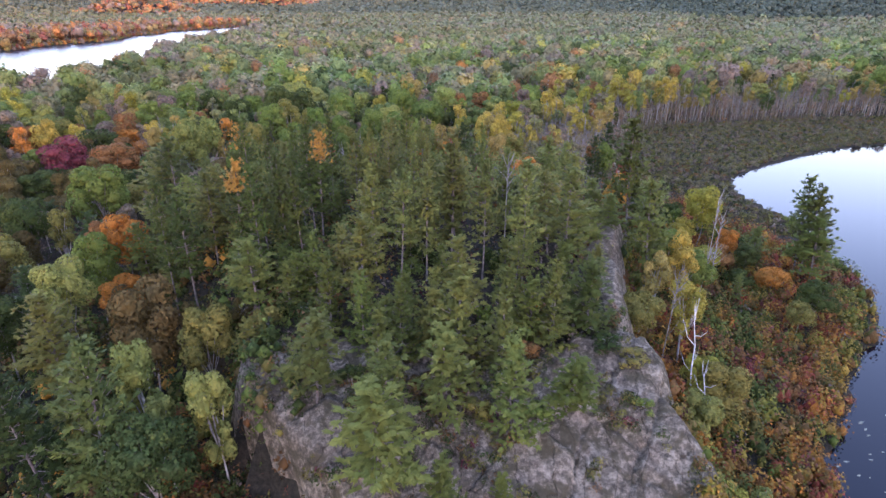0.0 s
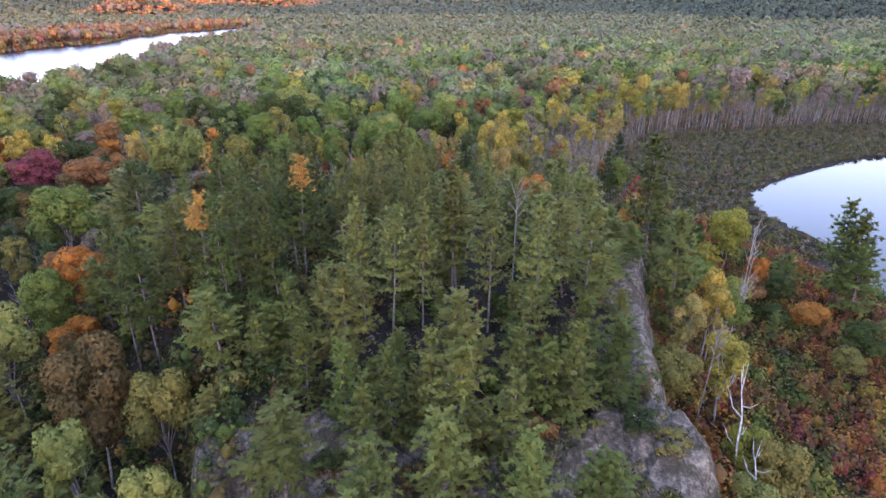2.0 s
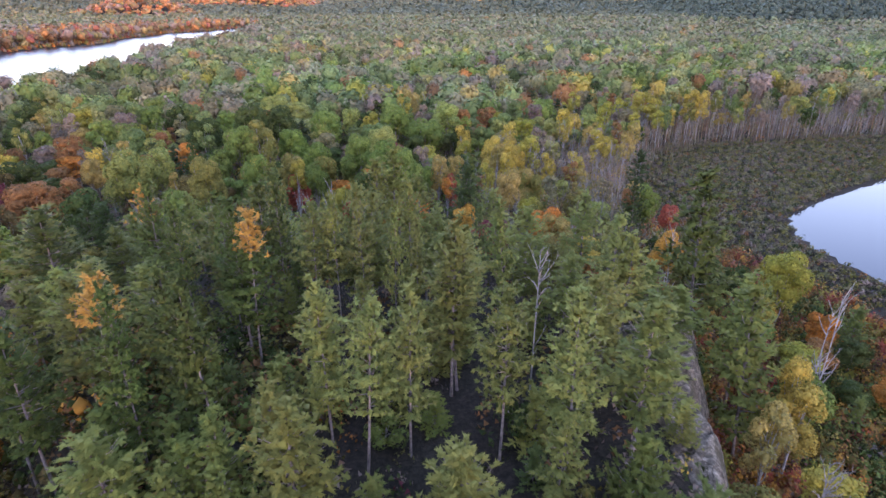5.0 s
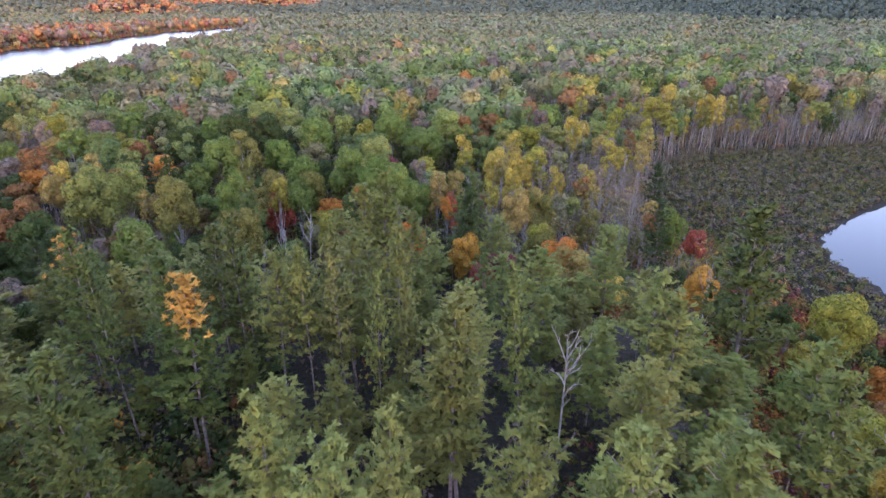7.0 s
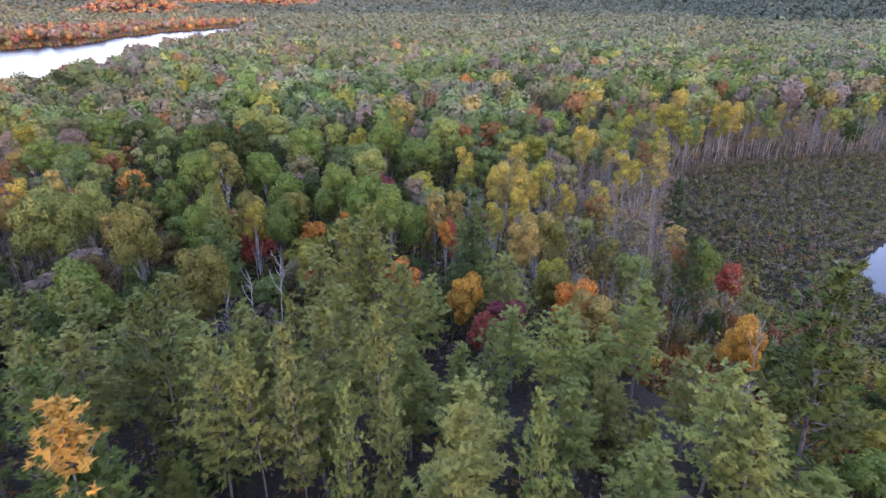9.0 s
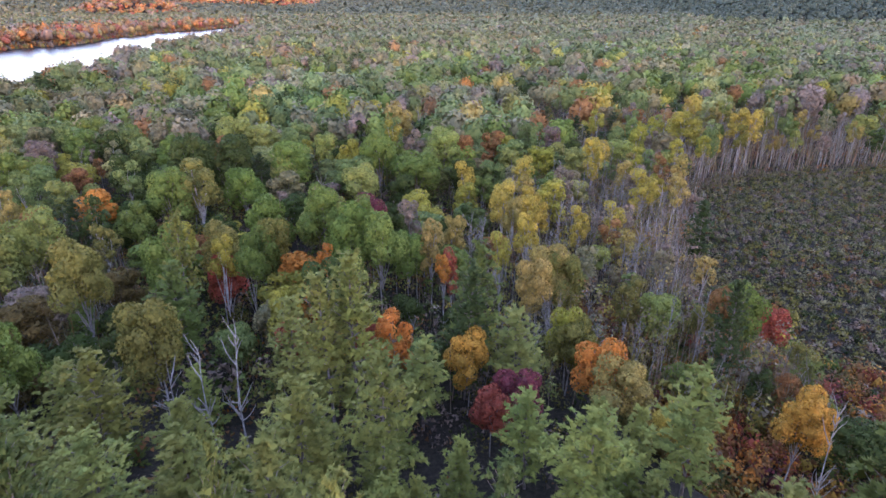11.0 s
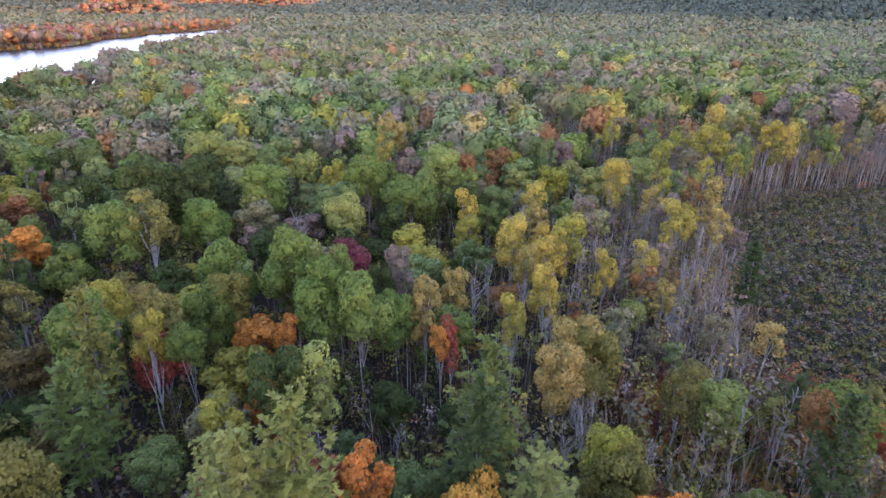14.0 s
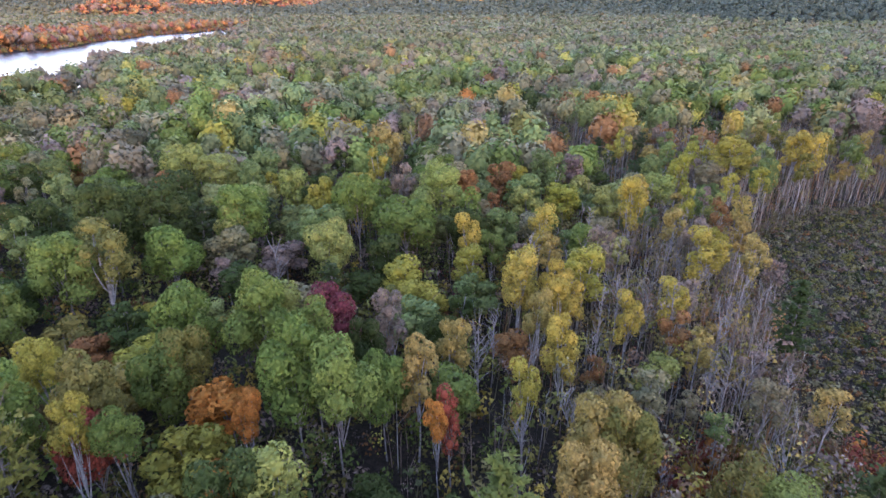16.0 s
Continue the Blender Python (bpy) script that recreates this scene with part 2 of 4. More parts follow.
def ledge_height(x, y):
    """Bare granite: rounded backs broken by ledges and cracks."""
    base = land(x, y)
    q = base + 0.45 * wavy(x, y, 6.0, 3) + 0.16 * wavy(x, y, 2.1, 5)
    along, across = 0.85 * x - 0.53 * y + 1.3 * wavy(x, y, 9, 7), 0.53 * x + 0.85 * y + 1.1 * wavy(x, y, 8, 9)
    slab = along / 5.4
    tread = across / 7.4 + 0.37 * np.floor(slab)
    lift = np.sin(np.floor(slab) * 12.9898 + np.floor(tread) * 78.233)
    z = q + 0.44 * lift + 0.42 * (tread - np.floor(tread) - 0.5) + 0.09 * wavy(x, y, 1.1, 1) + 0.05 * wavy(x, y, 0.5, 4)
    joint = np.minimum(np.abs(slab - np.round(slab)) * 5.4, np.abs(tread - np.round(tread)) * 7.4)
    z = z - 0.38 * (1 - smooth(0.0, 0.36, joint))
    soil = smooth(49, 55, y + 1.5 * wavy(x, y, 4, 8)) * (1 - smooth(16, 19, x + wavy(x, y, 3, 6)))
    return np.where(hill_top(x, y) > 0.25, z - 1.8 * soil, base - 0.7)


rock = sheet("rock_outcrop", np.arange(-23, 30, 0.24), np.arange(22, 86, 0.28), ledge_height, ROCK)
tagged(rock, "bare grey granite outcrop with pinkish ledges and dark cracks", "rock", kind="structure")


# ---- makers of trees ----
rng = np.random.default_rng(7)


def unit(v):
    return v / np.maximum(np.linalg.norm(v, axis=-1, keepdims=True), 1e-9)


def flakes(centres, normals, size, narrow=0.62, turn=None):
    """A four-cornered, slightly folded leaf clump at each centre."""
    n = len(centres)
    normals = unit(normals)
    t = rng.normal(size=(n, 3)) if turn is None else turn
    u = unit(t - normals * np.sum(t * normals, 1, keepdims=True))
    w = np.cross(normals, u)
    s = np.broadcast_to(size, (n,))[:, None] * rng.uniform(0.7, 1.3, (n, 1)) * 0.5
    fold = normals * s * rng.uniform(-0.5, 0.1, (n, 1))
    c = np.stack([centres - u * s, centres - w * s * narrow + fold, centres + u * s, centres + w * s * narrow + fold], 1)
    return c.reshape(-1, 3), np.arange(4 * n).reshape(n, 4)


def chips(centres, normals, size, narrow=0.8, turn=None):
    """A three-cornered leaf or needle spray at each centre."""
    n = len(centres)
    normals = unit(normals)
    t = rng.normal(size=(n, 3)) if turn is None else turn
    u = unit(t - normals * np.sum(t * normals, 1, keepdims=True))
    w = np.cross(normals, u)
    s = np.broadcast_to(size, (n,))[:, None] * rng.uniform(0.7, 1.3, (n, 1)) * 0.5
    c = np.stack([centres + u * s, centres - u * s * 0.7 + w * s * narrow, centres - u * s * 0.7 - w * s * narrow], 1)
    return c.reshape(-1, 3), np.arange(3 * n).reshape(n, 3)


def tube(points, radii, sides=5):
    p, r = np.asarray(points, float), np.asarray(radii, float)
    d = unit(np.gradient(p, axis=0))
    ref = np.where(np.abs(d[:, 2:3]) > 0.9, [[1.0, 0, 0]], [[0, 0, 1.0]])
    a = unit(np.cross(d, ref))
    b = np.cross(d, a)
    ang = np.arange(sides) * 2 * np.pi / sides
    v = p[:, None] + r[:, None, None] * (np.cos(ang)[None, :, None] * a[:, None] + np.sin(ang)[None, :, None] * b[:, None])
    k = len(p)
    i = np.arange(k * sides).reshape(k, sides)
    j = np.roll(i, -1, axis=1)
    return v.reshape(-1, 3), np.stack([i[:-1].ravel(), j[:-1].ravel(), j[1:].ravel(), i[1:].ravel()], 1)


def joined(pieces):
    vs, fs, base = [], [], 0
    for v, f in pieces:
        vs.append(v)
        fs.append(f + base)
        base += len(v)
    return np.concatenate(vs), np.concatenate(fs)


def bent(start, end, bend, n=5):
    t = np.linspace(0, 1, n)[:, None]
    s, e = np.asarray(start, float), np.asarray(end, float)
    off = rng.normal(size=3) * bend
    return s + (e - s) * t + off * np.sin(t * np.pi)


def facing(v, f, wanted):
    """Turn each three-cornered face to the side of its wanted normal."""
    t = v[f]
    back = np.sum(np.cross(t[:, 1] - t[:, 0], t[:, 2] - t[:, 0]) * wanted, 1) < 0
    f = f.copy()
    f[back] = f[back][:, [0, 2, 1]]
    return f


def pine_meshes(name, height, spread, bare, whorls, per_whorl, tufts, lean=0.0, ragged=0.25, needles=9, spray=0.5, cone=False):
    """White pine: straight bole, spaced tiers of limbs that turn up at the tips, each a plume of needle tufts."""
    top = np.array([lean, lean * 0.4, height])
    bole = bent((0, 0, -0.6), top, 0.15, 7)
    wood = [tube(bole, np.linspace(0.013 * height, 0.035, 7), 6)]
    cs, ns, ts, ss, soft = [], [], [], [], []

    def tuft(c, way, size, count):
        d = unit(way + rng.normal(size=(count, 3)) * 0.36)
        cs.append(c + d * size * 0.42)
        ts.append(d)
        ns.append(np.tile([0, 0, 1.0], (count, 1)) + rng.normal(size=(count, 3)) * 0.45)
        soft.append(unit(np.array([0, 0, 0.95]) + 0.35 * way + 0.30 * d + rng.normal(size=(count, 3)) * 0.16))
        ss.append(np.full(count, size))
        # the dense inner needles of the tuft
        cs.append(c + unit(way + rng.normal(size=(2, 3)) * 0.3) * size * 0.2 - [0, 0, 0.04])
        ts.append(np.tile(way, (2, 1)) + rng.normal(size=(2, 3)) * 0.5)
        ns.append(np.tile([0, 0, 1.0], (2, 1)) + rng.normal(size=(2, 3)) * 0.3)
        soft.append(unit(np.array([0, 0, 0.9]) + 0.4 * way + rng.normal(size=(2, 3)) * 0.15))
        ss.append(np.full(2, size * 2.1))

    zs = bare + (height - bare) * np.linspace(0, 0.965, whorls) ** 0.95
    for z in zs:
        f = (z - bare) / (height - bare)
        if cone:
            reach = 1.2 * spread * (1.04 - f) ** 0.85
        else:
            reach = 0.95 * (spread * (0.72 + 1.2 * f) if f < 0.24 else spread * (1 - ((f - 0.24) / 0.84) ** 1.35))
        reach = max(reach, 0.5)
        a0 = rng.uniform(0, 6.28)
        count = per_whorl if f < 0.85 else max(4, per_whorl - 1)
        for j in range(count):
            if rng.random() < ragged * 0.4 and f < 0.75:
                continue
            a = a0 + j * 6.283 / count + rng.normal() * 0.24
            L = reach * rng.uniform(1 - 1.3 * ragged, 1 + ragged)
            way = np.array([math.cos(a), math.sin(a), 0])
            side = np.array([-way[1], way[0], 0])
            zz = z + rng.normal() * 0.28
            root = np.array([top[0] * zz / height, top[1] * zz / height, zz])
            rise = L * (0.10 + 0.62 * f + rng.normal() * 0.09)
            if L > 0.8:
                wood.append(tube(np.stack([root, root + way * L * 0.55 + [0, 0, rise * 0.25], root + way * L * 0.95 + [0, 0, rise]]), [0.05, 0.03, 0.01], 3))
            for q in np.linspace(0.36, 1.0, max(2, int(round(tufts * L / spread)))):
                c = root + way * L * q + [0, 0, rise * q * q]
                half = 0.36 * L * (1.08 - q)
                tuft(c, unit(way * 0.7 + [0, 0, 0.55 + 0.4 * f]), spray, needles)
                for way_out in (-1, 1):
                    if half > 0.16:
                        out = half * rng.uniform(0.75, 1.25)
                        c2 = c + side * way_out * out - way * out * 0.30 + [0, 0, 0.10 * out + rng.normal() * 0.06]
                        tuft(c2, unit(way * 0.55 + side * way_out * 0.6 + [0, 0, 0.5 + 0.4 * f]), spray, needles)
    for dz in (0.0, -0.25, -0.5, -0.75):
        tuft(top + [rng.normal() * 0.06, rng.normal() * 0.06, dz - 0.1], np.array([0, 0, 1.0]), spray * 0.9, 9)
    cs, ns, ss, ts, soft = (np.concatenate(q) for q in (cs, ns, ss, ts, soft))
    high = cs[:, 2] > height * 0.79
    made = []
    for part in (~high, high):
        v, f = chips(cs[part], ns[part], ss[part], 0.27, ts[part])
        made.append(soften(mesh_from(name + "_needles", v, facing(v, f, soft[part]), [NEEDLE], True), np.repeat(soft[part], 3, axis=0)))
    return mesh_from(name + "_bole", *joined(wood), [BARK_PINE], True), made[0], made[1]


ICO = unit(np.array([(a, b * 1.618, 0) for a in (-1, 1) for b in (-1, 1)] + [(0, a, b * 1.618) for a in (-1, 1) for b in (-1, 1)] + [(a * 1.618, 0, b) for b in (-1, 1) for a in (-1, 1)]))
ICO_FACES = np.array([t for t in itertools.combinations(range(12), 3) if max(np.linalg.norm(ICO[t[0]] - ICO[t[1]]), np.linalg.norm(ICO[t[1]] - ICO[t[2]]), np.linalg.norm(ICO[t[0]] - ICO[t[2]])) < 1.1])
ICO_FACES = np.array([t if np.dot(np.cross(ICO[t[1]] - ICO[t[0]], ICO[t[2]] - ICO[t[0]]), ICO[t[0]]) > 0 else t[::-1] for t in ICO_FACES])


OCTA = np.array([(1, 0, 0), (-1, 0, 0), (0, 1, 0), (0, -1, 0), (0, 0, 1), (0, 0, -1)], float)
OCTA_FACES = np.array([(0, 2, 4), (2, 1, 4), (1, 3, 4), (3, 0, 4), (2, 0, 5), (1, 2, 5), (3, 1, 5), (0, 3, 5)])


def cores(centres, axes, simple=False):
    """Dense inner foliage of each lobe."""
    ball, faces = (OCTA, OCTA_FACES) if simple else (ICO, ICO_FACES)
    n, k = len(centres), len(ball)
    v = centres[:, None] + ball[None] * axes[:, None]
    return v.reshape(-1, 3), (faces[None] + k * np.arange(n)[:, None, None]).reshape(-1, 3), np.tile(ball, (n, 1))


def broadleaf_meshes(name, height, radius, bare, boughs, leaf_count, leaf, bark, cells=13, limbs=9, heart=0.50, gaps=0.45, low=1.45, longest=1.25):
    """Round-headed tree: bole, limbs, and a domed crown of several boughs, each swelling into leaf clumps with dark creases between."""
    half = (height - bare) / 2
    mid = bare + half
    lobes = []
    for i in range(boughs):
        f = 0.85 - low * (i + 0.5) / boughs
        a = i * 2.39996 + rng.normal() * 0.3
        out = math.sqrt(max(0.0, 1 - f * f))
        k = rng.uniform(0.46, 0.66)
        lobes.append((math.cos(a) * out * radius * k, math.sin(a) * out * radius * k, mid + f * half * 0.80 + rng.normal() * 0.3, radius * rng.uniform(0.34, 0.58)))
    lobes = np.array(lobes)
    tall = np.array([1, 1, min(longest, max(0.95, 0.55 * half / radius))])
    lobes[:, 2] += height - np.max(lobes[:, 2] + lobes[:, 3] * tall[2])
    ps, ds, softs = [], [], []
    share = lobes[:, 3] ** 2 / np.sum(lobes[:, 3] ** 2)
    for i, (lb, part) in enumerate(zip(lobes, share)):
        k = int(leaf_count * part * 1.75)
        d = unit(rng.normal(size=(k, 3)) + [0, 0, 0.25])
        cell = unit(rng.normal(size=(cells, 3)) + [0, 0, 0.2])
        dots = d @ cell.T
        near = np.argmax(dots, 1)
        m = dots[np.arange(k), near]
        swell = np.sqrt(np.clip((m - 0.74) / 0.26, 0, 1))
        p = lb[:3] + d * (lb[3] * (0.78 + 0.27 * swell - np.abs(rng.normal(size=k)) * 0.10))[:, None] * tall
        others = np.delete(lobes, i, axis=0)
        inside = np.any(np.linalg.norm((p[:, None] - others[None, :, :3]) / tall, axis=2) < others[None, :, 3] * 0.84, axis=1)
        keep = ~inside & (rng.random(k) < gaps + (1 - gaps) * swell) & (p[:, 2] > bare * 0.8)
        ps.append(p[keep])
        ds.append(d[keep])
        softs.append((d + 1.25 * (d - cell[near] * m[:, None]) + [0, 0, 0.12])[keep])
    p, d, soft = np.concatenate(ps), np.concatenate(ds), np.concatenate(softs)
    pick = rng.permutation(len(p))[:leaf_count]
    p, d = p[pick], d[pick]
    soft = unit(soft[pick] + rng.normal(size=p.shape) * 0.30)
    v, f = chips(p, soft + rng.normal(size=p.shape) * 0.45, leaf, 0.75)
    f, normals = facing(v, f, soft), np.repeat(soft, 3, axis=0)
    cv, cf, cn = cores(lobes[:, :3], np.repeat(lobes[:, 3:4] * heart, 3, axis=1) * tall)
    f = np.concatenate([f, cf + len(v)])
    v, normals = np.concatenate([v, cv]), np.concatenate([normals, cn])
    wood = [tube(bent((0, 0, -0.5), (rng.normal() * 0.3, rng.normal() * 0.3, mid + half * 0.3), 0.25, 6), np.linspace(0.011 * height, 0.04, 6), 5)]
    for i in range(limbs):
        lb = lobes[i % len(lobes)]
        zr = bare * 0.8 + max(0, lb[2] - bare) * 0.35
        wood.append(tube(bent((0, 0, zr), lb[:3] + [0, 0, lb[3] * rng.uniform(0.2, 0.9)], 0.3, 4), [0.085, 0.065, 0.045, 0.015], 3))
    return mesh_from(name + "_bole", *joined(wood), [bark], True), soften(mesh_from(name + "_leaves", v, f, [LEAF], True), normals), None


def bare_meshes(name, height, spread, bark, limbs=14, twigs=4, forked=False, sparse_top=0.3, thick=1.0):
    """Leafless tree: bole, forking limbs and fine twigs."""
    wood = []
    boles = [bent((0, 0, -0.5), (rng.normal() * 0.3, rng.normal() * 0.3, height), 0.14, 7)]
    if forked:
        boles.append(bent(boles[0][3], boles[0][3] + [spread * 0.7, 0.3, height * 0.5], 0.3, 7))
    for n, b in enumerate(boles):
        wood.append(tube(b, np.linspace(0.11 - 0.03 * n, 0.015, 7) * thick, 5))
    for i in range(limbs):
        b = boles[i % len(boles)]
        t = rng.uniform(sparse_top, 0.97)
        k = t * 6
        root = b[int(k)] + (b[min(6, int(k) + 1)] - b[int(k)]) * (k - int(k))
        a = rng.uniform(0, 6.28)
        L = spread * rng.uniform(0.5, 1.1) * (1.15 - 0.6 * t)
        tip = root + np.array([math.cos(a) * L, math.sin(a) * L, L * rng.uniform(0.9, 2.0)])
        limb = bent(root, tip, 0.12, 5)
        wood.append(tube(limb, np.array([0.075, 0.06, 0.045, 0.03, 0.014]) * thick, 3))
        for j in range(twigs):
            s = limb[rng.integers(1, 5)]
            e = s + unit(rng.normal(size=3) + (tip - root) / L * 1.2 + [0, 0, 0.7]) * L * rng.uniform(0.25, 0.5)
            wood.append(tube(bent(s, e, 0.05, 3), [0.030, 0.022, 0.010], 3))
    return mesh_from(name + "_wood", *joined(wood), [bark], True), None, None


def snag_meshes():
    """Dead birch: crooked leaning bole and a few upturned broken limbs."""
    bole = np.array([(-0.5, 0, -0.5), (-0.3, 0, 2.0), (0.1, 0.1, 3.8), (0.3, 0, 5.6), (0.9, 0.2, 7.2), (0.8, 0.1, 9.0)])
    wood = [tube(bole, [0.10, 0.095, 0.09, 0.075, 0.06, 0.03], 6)]
    for z, turn, reach, lift in ((3.6, 0.3, 2.1, 1.0), (4.6, 2.9, 1.6, 1.3), (5.6, 0.6, 1.9, 1.6), (6.3, 3.6, 1.5, 0.7), (7.0, -0.4, 1.6, 1.4), (7.6, 2.6, 1.0, 1.1)):
        root = np.array([np.interp(z, bole[:, 2], bole[:, k]) for k in (0, 1)] + [z])
        way = np.array([math.cos(turn), math.sin(turn), 0])
        elbow = root + way * reach * 0.55 + [0, 0, lift * 0.25]
        tip = root + way * reach + [0, 0, lift]
        wood.append(tube(np.stack([root, elbow, tip]), [0.05, 0.04, 0.015], 4))
        wood.append(tube(np.stack([elbow, elbow + way * 0.3 + [0, 0.2, lift * 0.6]]), [0.035, 0.012], 3))
    return mesh_from("snag_wood", *joined(wood), [BARK_WHITE], True), None, None


# height, crown radius of each model as built, and its meshes
MODELS = {}


def model(kind, height, radius, meshes):
    MODELS.setdefault(kind, []).append((height, radius, meshes))


for i, (h, s, b) in enumerate(((14, 3.1, 5.0), (13, 2.7, 4.2), (15, 3.4, 6.5), (12, 3.0, 3.0))):
    model("white_pine", h, s, pine_meshes("white_pine", h, s, b, 10, 7, 4, lean=0.4 * (i - 1), ragged=0.32, needles=13, spray=0.52))
for h, s in ((7, 2.1), (8, 2.0), (6, 2.2)):
    model("young_pine", h, s, pine_meshes("young_pine", h, s, 0.5, 10, 7, 3, ragged=0.22, needles=12, spray=0.44, cone=True))
for h, s in ((13, 3.3), (12, 3.0)):
    model("far_pine", h, s, pine_meshes("far_pine", h, s, 3.0, 8, 6, 3, ragged=0.25, needles=7, spray=0.75))
for h, r, n in ((13.5, 3.9, 11), (12.5, 3.6, 9), (14.5, 3.7, 13), (13, 4.1, 10)):
    model("maple_tree", h, r, broadleaf_meshes("maple", h, r, 0.27 * h, n, 5000, 0.36, BARK_GREY, 18))
for h, r, n in ((14, 3.7, 9), (13, 3.5, 8), (15, 3.6, 11)):
    model("far_maple", h, r, broadleaf_meshes("far_maple", h, r, 0.26 * h, n, 2300, 0.50, BARK_GREY, 14, 3))
for h, r, n in ((14, 2.4, 9), (13, 2.2, 8), (15, 2.3, 10)):
    model("aspen_tree", h, r, broadleaf_meshes("aspen", h, r, 0.26 * h, n, 2600, 0.30, BARK_PALE, 9, 11, 0.45, 0.35))
for h, r, n in ((14, 2.4, 8), (13, 2.2, 7)):
    model("far_aspen", h, r, broadleaf_meshes("far_aspen", h, r, 0.34 * h, n, 1000, 0.42, BARK_PALE, 8, 4, 0.45, 0.35))
for h, s, fk in ((13, 2.0, False), (12, 1.8, True), (14, 1.7, False)):
    model("bare_tree", h, s, bare_meshes("bare_tree", h, s, BARK_GREY, 15, 4, fk))
for h, s in ((12, 1.5), (13, 1.4)):
    model("far_bare_tree", h, s, bare_meshes("far_bare_tree", h, s, BARK_GREY, 11, 2))
model("snag", 9, 2.2, snag_meshes())
model("grey_snag", 10, 1.5, bare_meshes("grey_snag", 10, 1.5, BARK_DEAD, 16, 1, False, 0.35))
for h, r, n in ((10, 1.9, 9), (9, 1.7, 8)):
    model("young_aspen", h, r, broadleaf_meshes("young_aspen", h, r, 0.08 * h, n + 3, 2600, 0.27, BARK_PALE, 9, 6, 0.66, 0.5, 1.85, 1.6))
for h, r, n in ((3.2, 1.7, 5), (2.6, 1.6, 4)):
    model("shrub", h, r, broadleaf_meshes("shrub", h, r, 0.2, n, 800, 0.24, BARK_GREY, 9, 5))

# leaf colours by season
TINTS = {
    "green": (0.138, 0.188, 0.044), "deep green": (0.056, 0.080, 0.024), "light green": (0.225, 0.248, 0.070), "olive": (0.180, 0.166, 0.046),
    "yellow": (0.39, 0.30, 0.060), "pale gold": (0.31, 0.236, 0.076), "orange": (0.46, 0.19, 0.040), "red": (0.30, 0.080, 0.055),
    "crimson": (0.18, 0.052, 0.066), "russet": (0.24, 0.125, 0.052), "mauve brown": (0.225, 0.172, 0.148), "yellow green": (0.290, 0.272, 0.048),
    "pine": (0.130, 0.150, 0.035), "blue pine": (0.084, 0.112, 0.034), "dark pine": (0.090, 0.114, 0.028), "gold pine": (0.190, 0.184, 0.044), "bright orange": (0.50, 0.27, 0.050),
    # these three greyed and blued to paint distance haze into the mid woods
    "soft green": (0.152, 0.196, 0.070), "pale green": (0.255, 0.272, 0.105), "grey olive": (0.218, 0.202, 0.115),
    # lighter copy of pine for crest trees, their extra sky light painted in
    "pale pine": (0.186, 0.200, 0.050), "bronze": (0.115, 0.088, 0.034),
    "none": (0.3, 0.3, 0.3),
}
WORDS = {
    "white_pine": ("white_pine", "tall white pine with tiered {} needles and grey trunk", "pine tree"),
    "young_pine": ("young_pine", "young bushy pine with dense {} needles", "pine tree"),
    "far_pine": ("white_pine", "tall white pine with tiered {} needles and grey trunk", "pine tree"),
    "maple_tree": ("maple_tree", "round-crowned maple in {} autumn leaf", "tree"),
    "far_maple": ("broadleaf_tree", "round-crowned broadleaf tree in {} autumn leaf", "tree"),
    "aspen_tree": ("aspen_tree", "slender pale-trunked aspen with {} leaves", "tree"),
    "far_aspen": ("aspen_tree", "slender aspen with {} leaves in dense woods", "tree"),
    "young_aspen": ("young_aspen", "young upright aspen with {} leaves down to the ground", "tree"),
    "bare_tree": ("bare_tree", "leafless grey tree with fine upright twigs", "bare tree"),
    "far_bare_tree": ("bare_tree", "leafless grey tree with fine upright twigs", "bare tree"),
    "snag": ("birch_snag", "broken white birch snag with bleached bare limbs", "dead tree"),
    "grey_snag": ("dead_pine", "dead grey pine with short broken twigs", "dead tree"),
    "shrub": ("shrub", "low {} autumn shrub on the rocky ground", "shrub"),
}
PLANTED = []
ROUND = ("maple_tree", "far_maple", "aspen_tree", "far_aspen")
COUNTS = {}


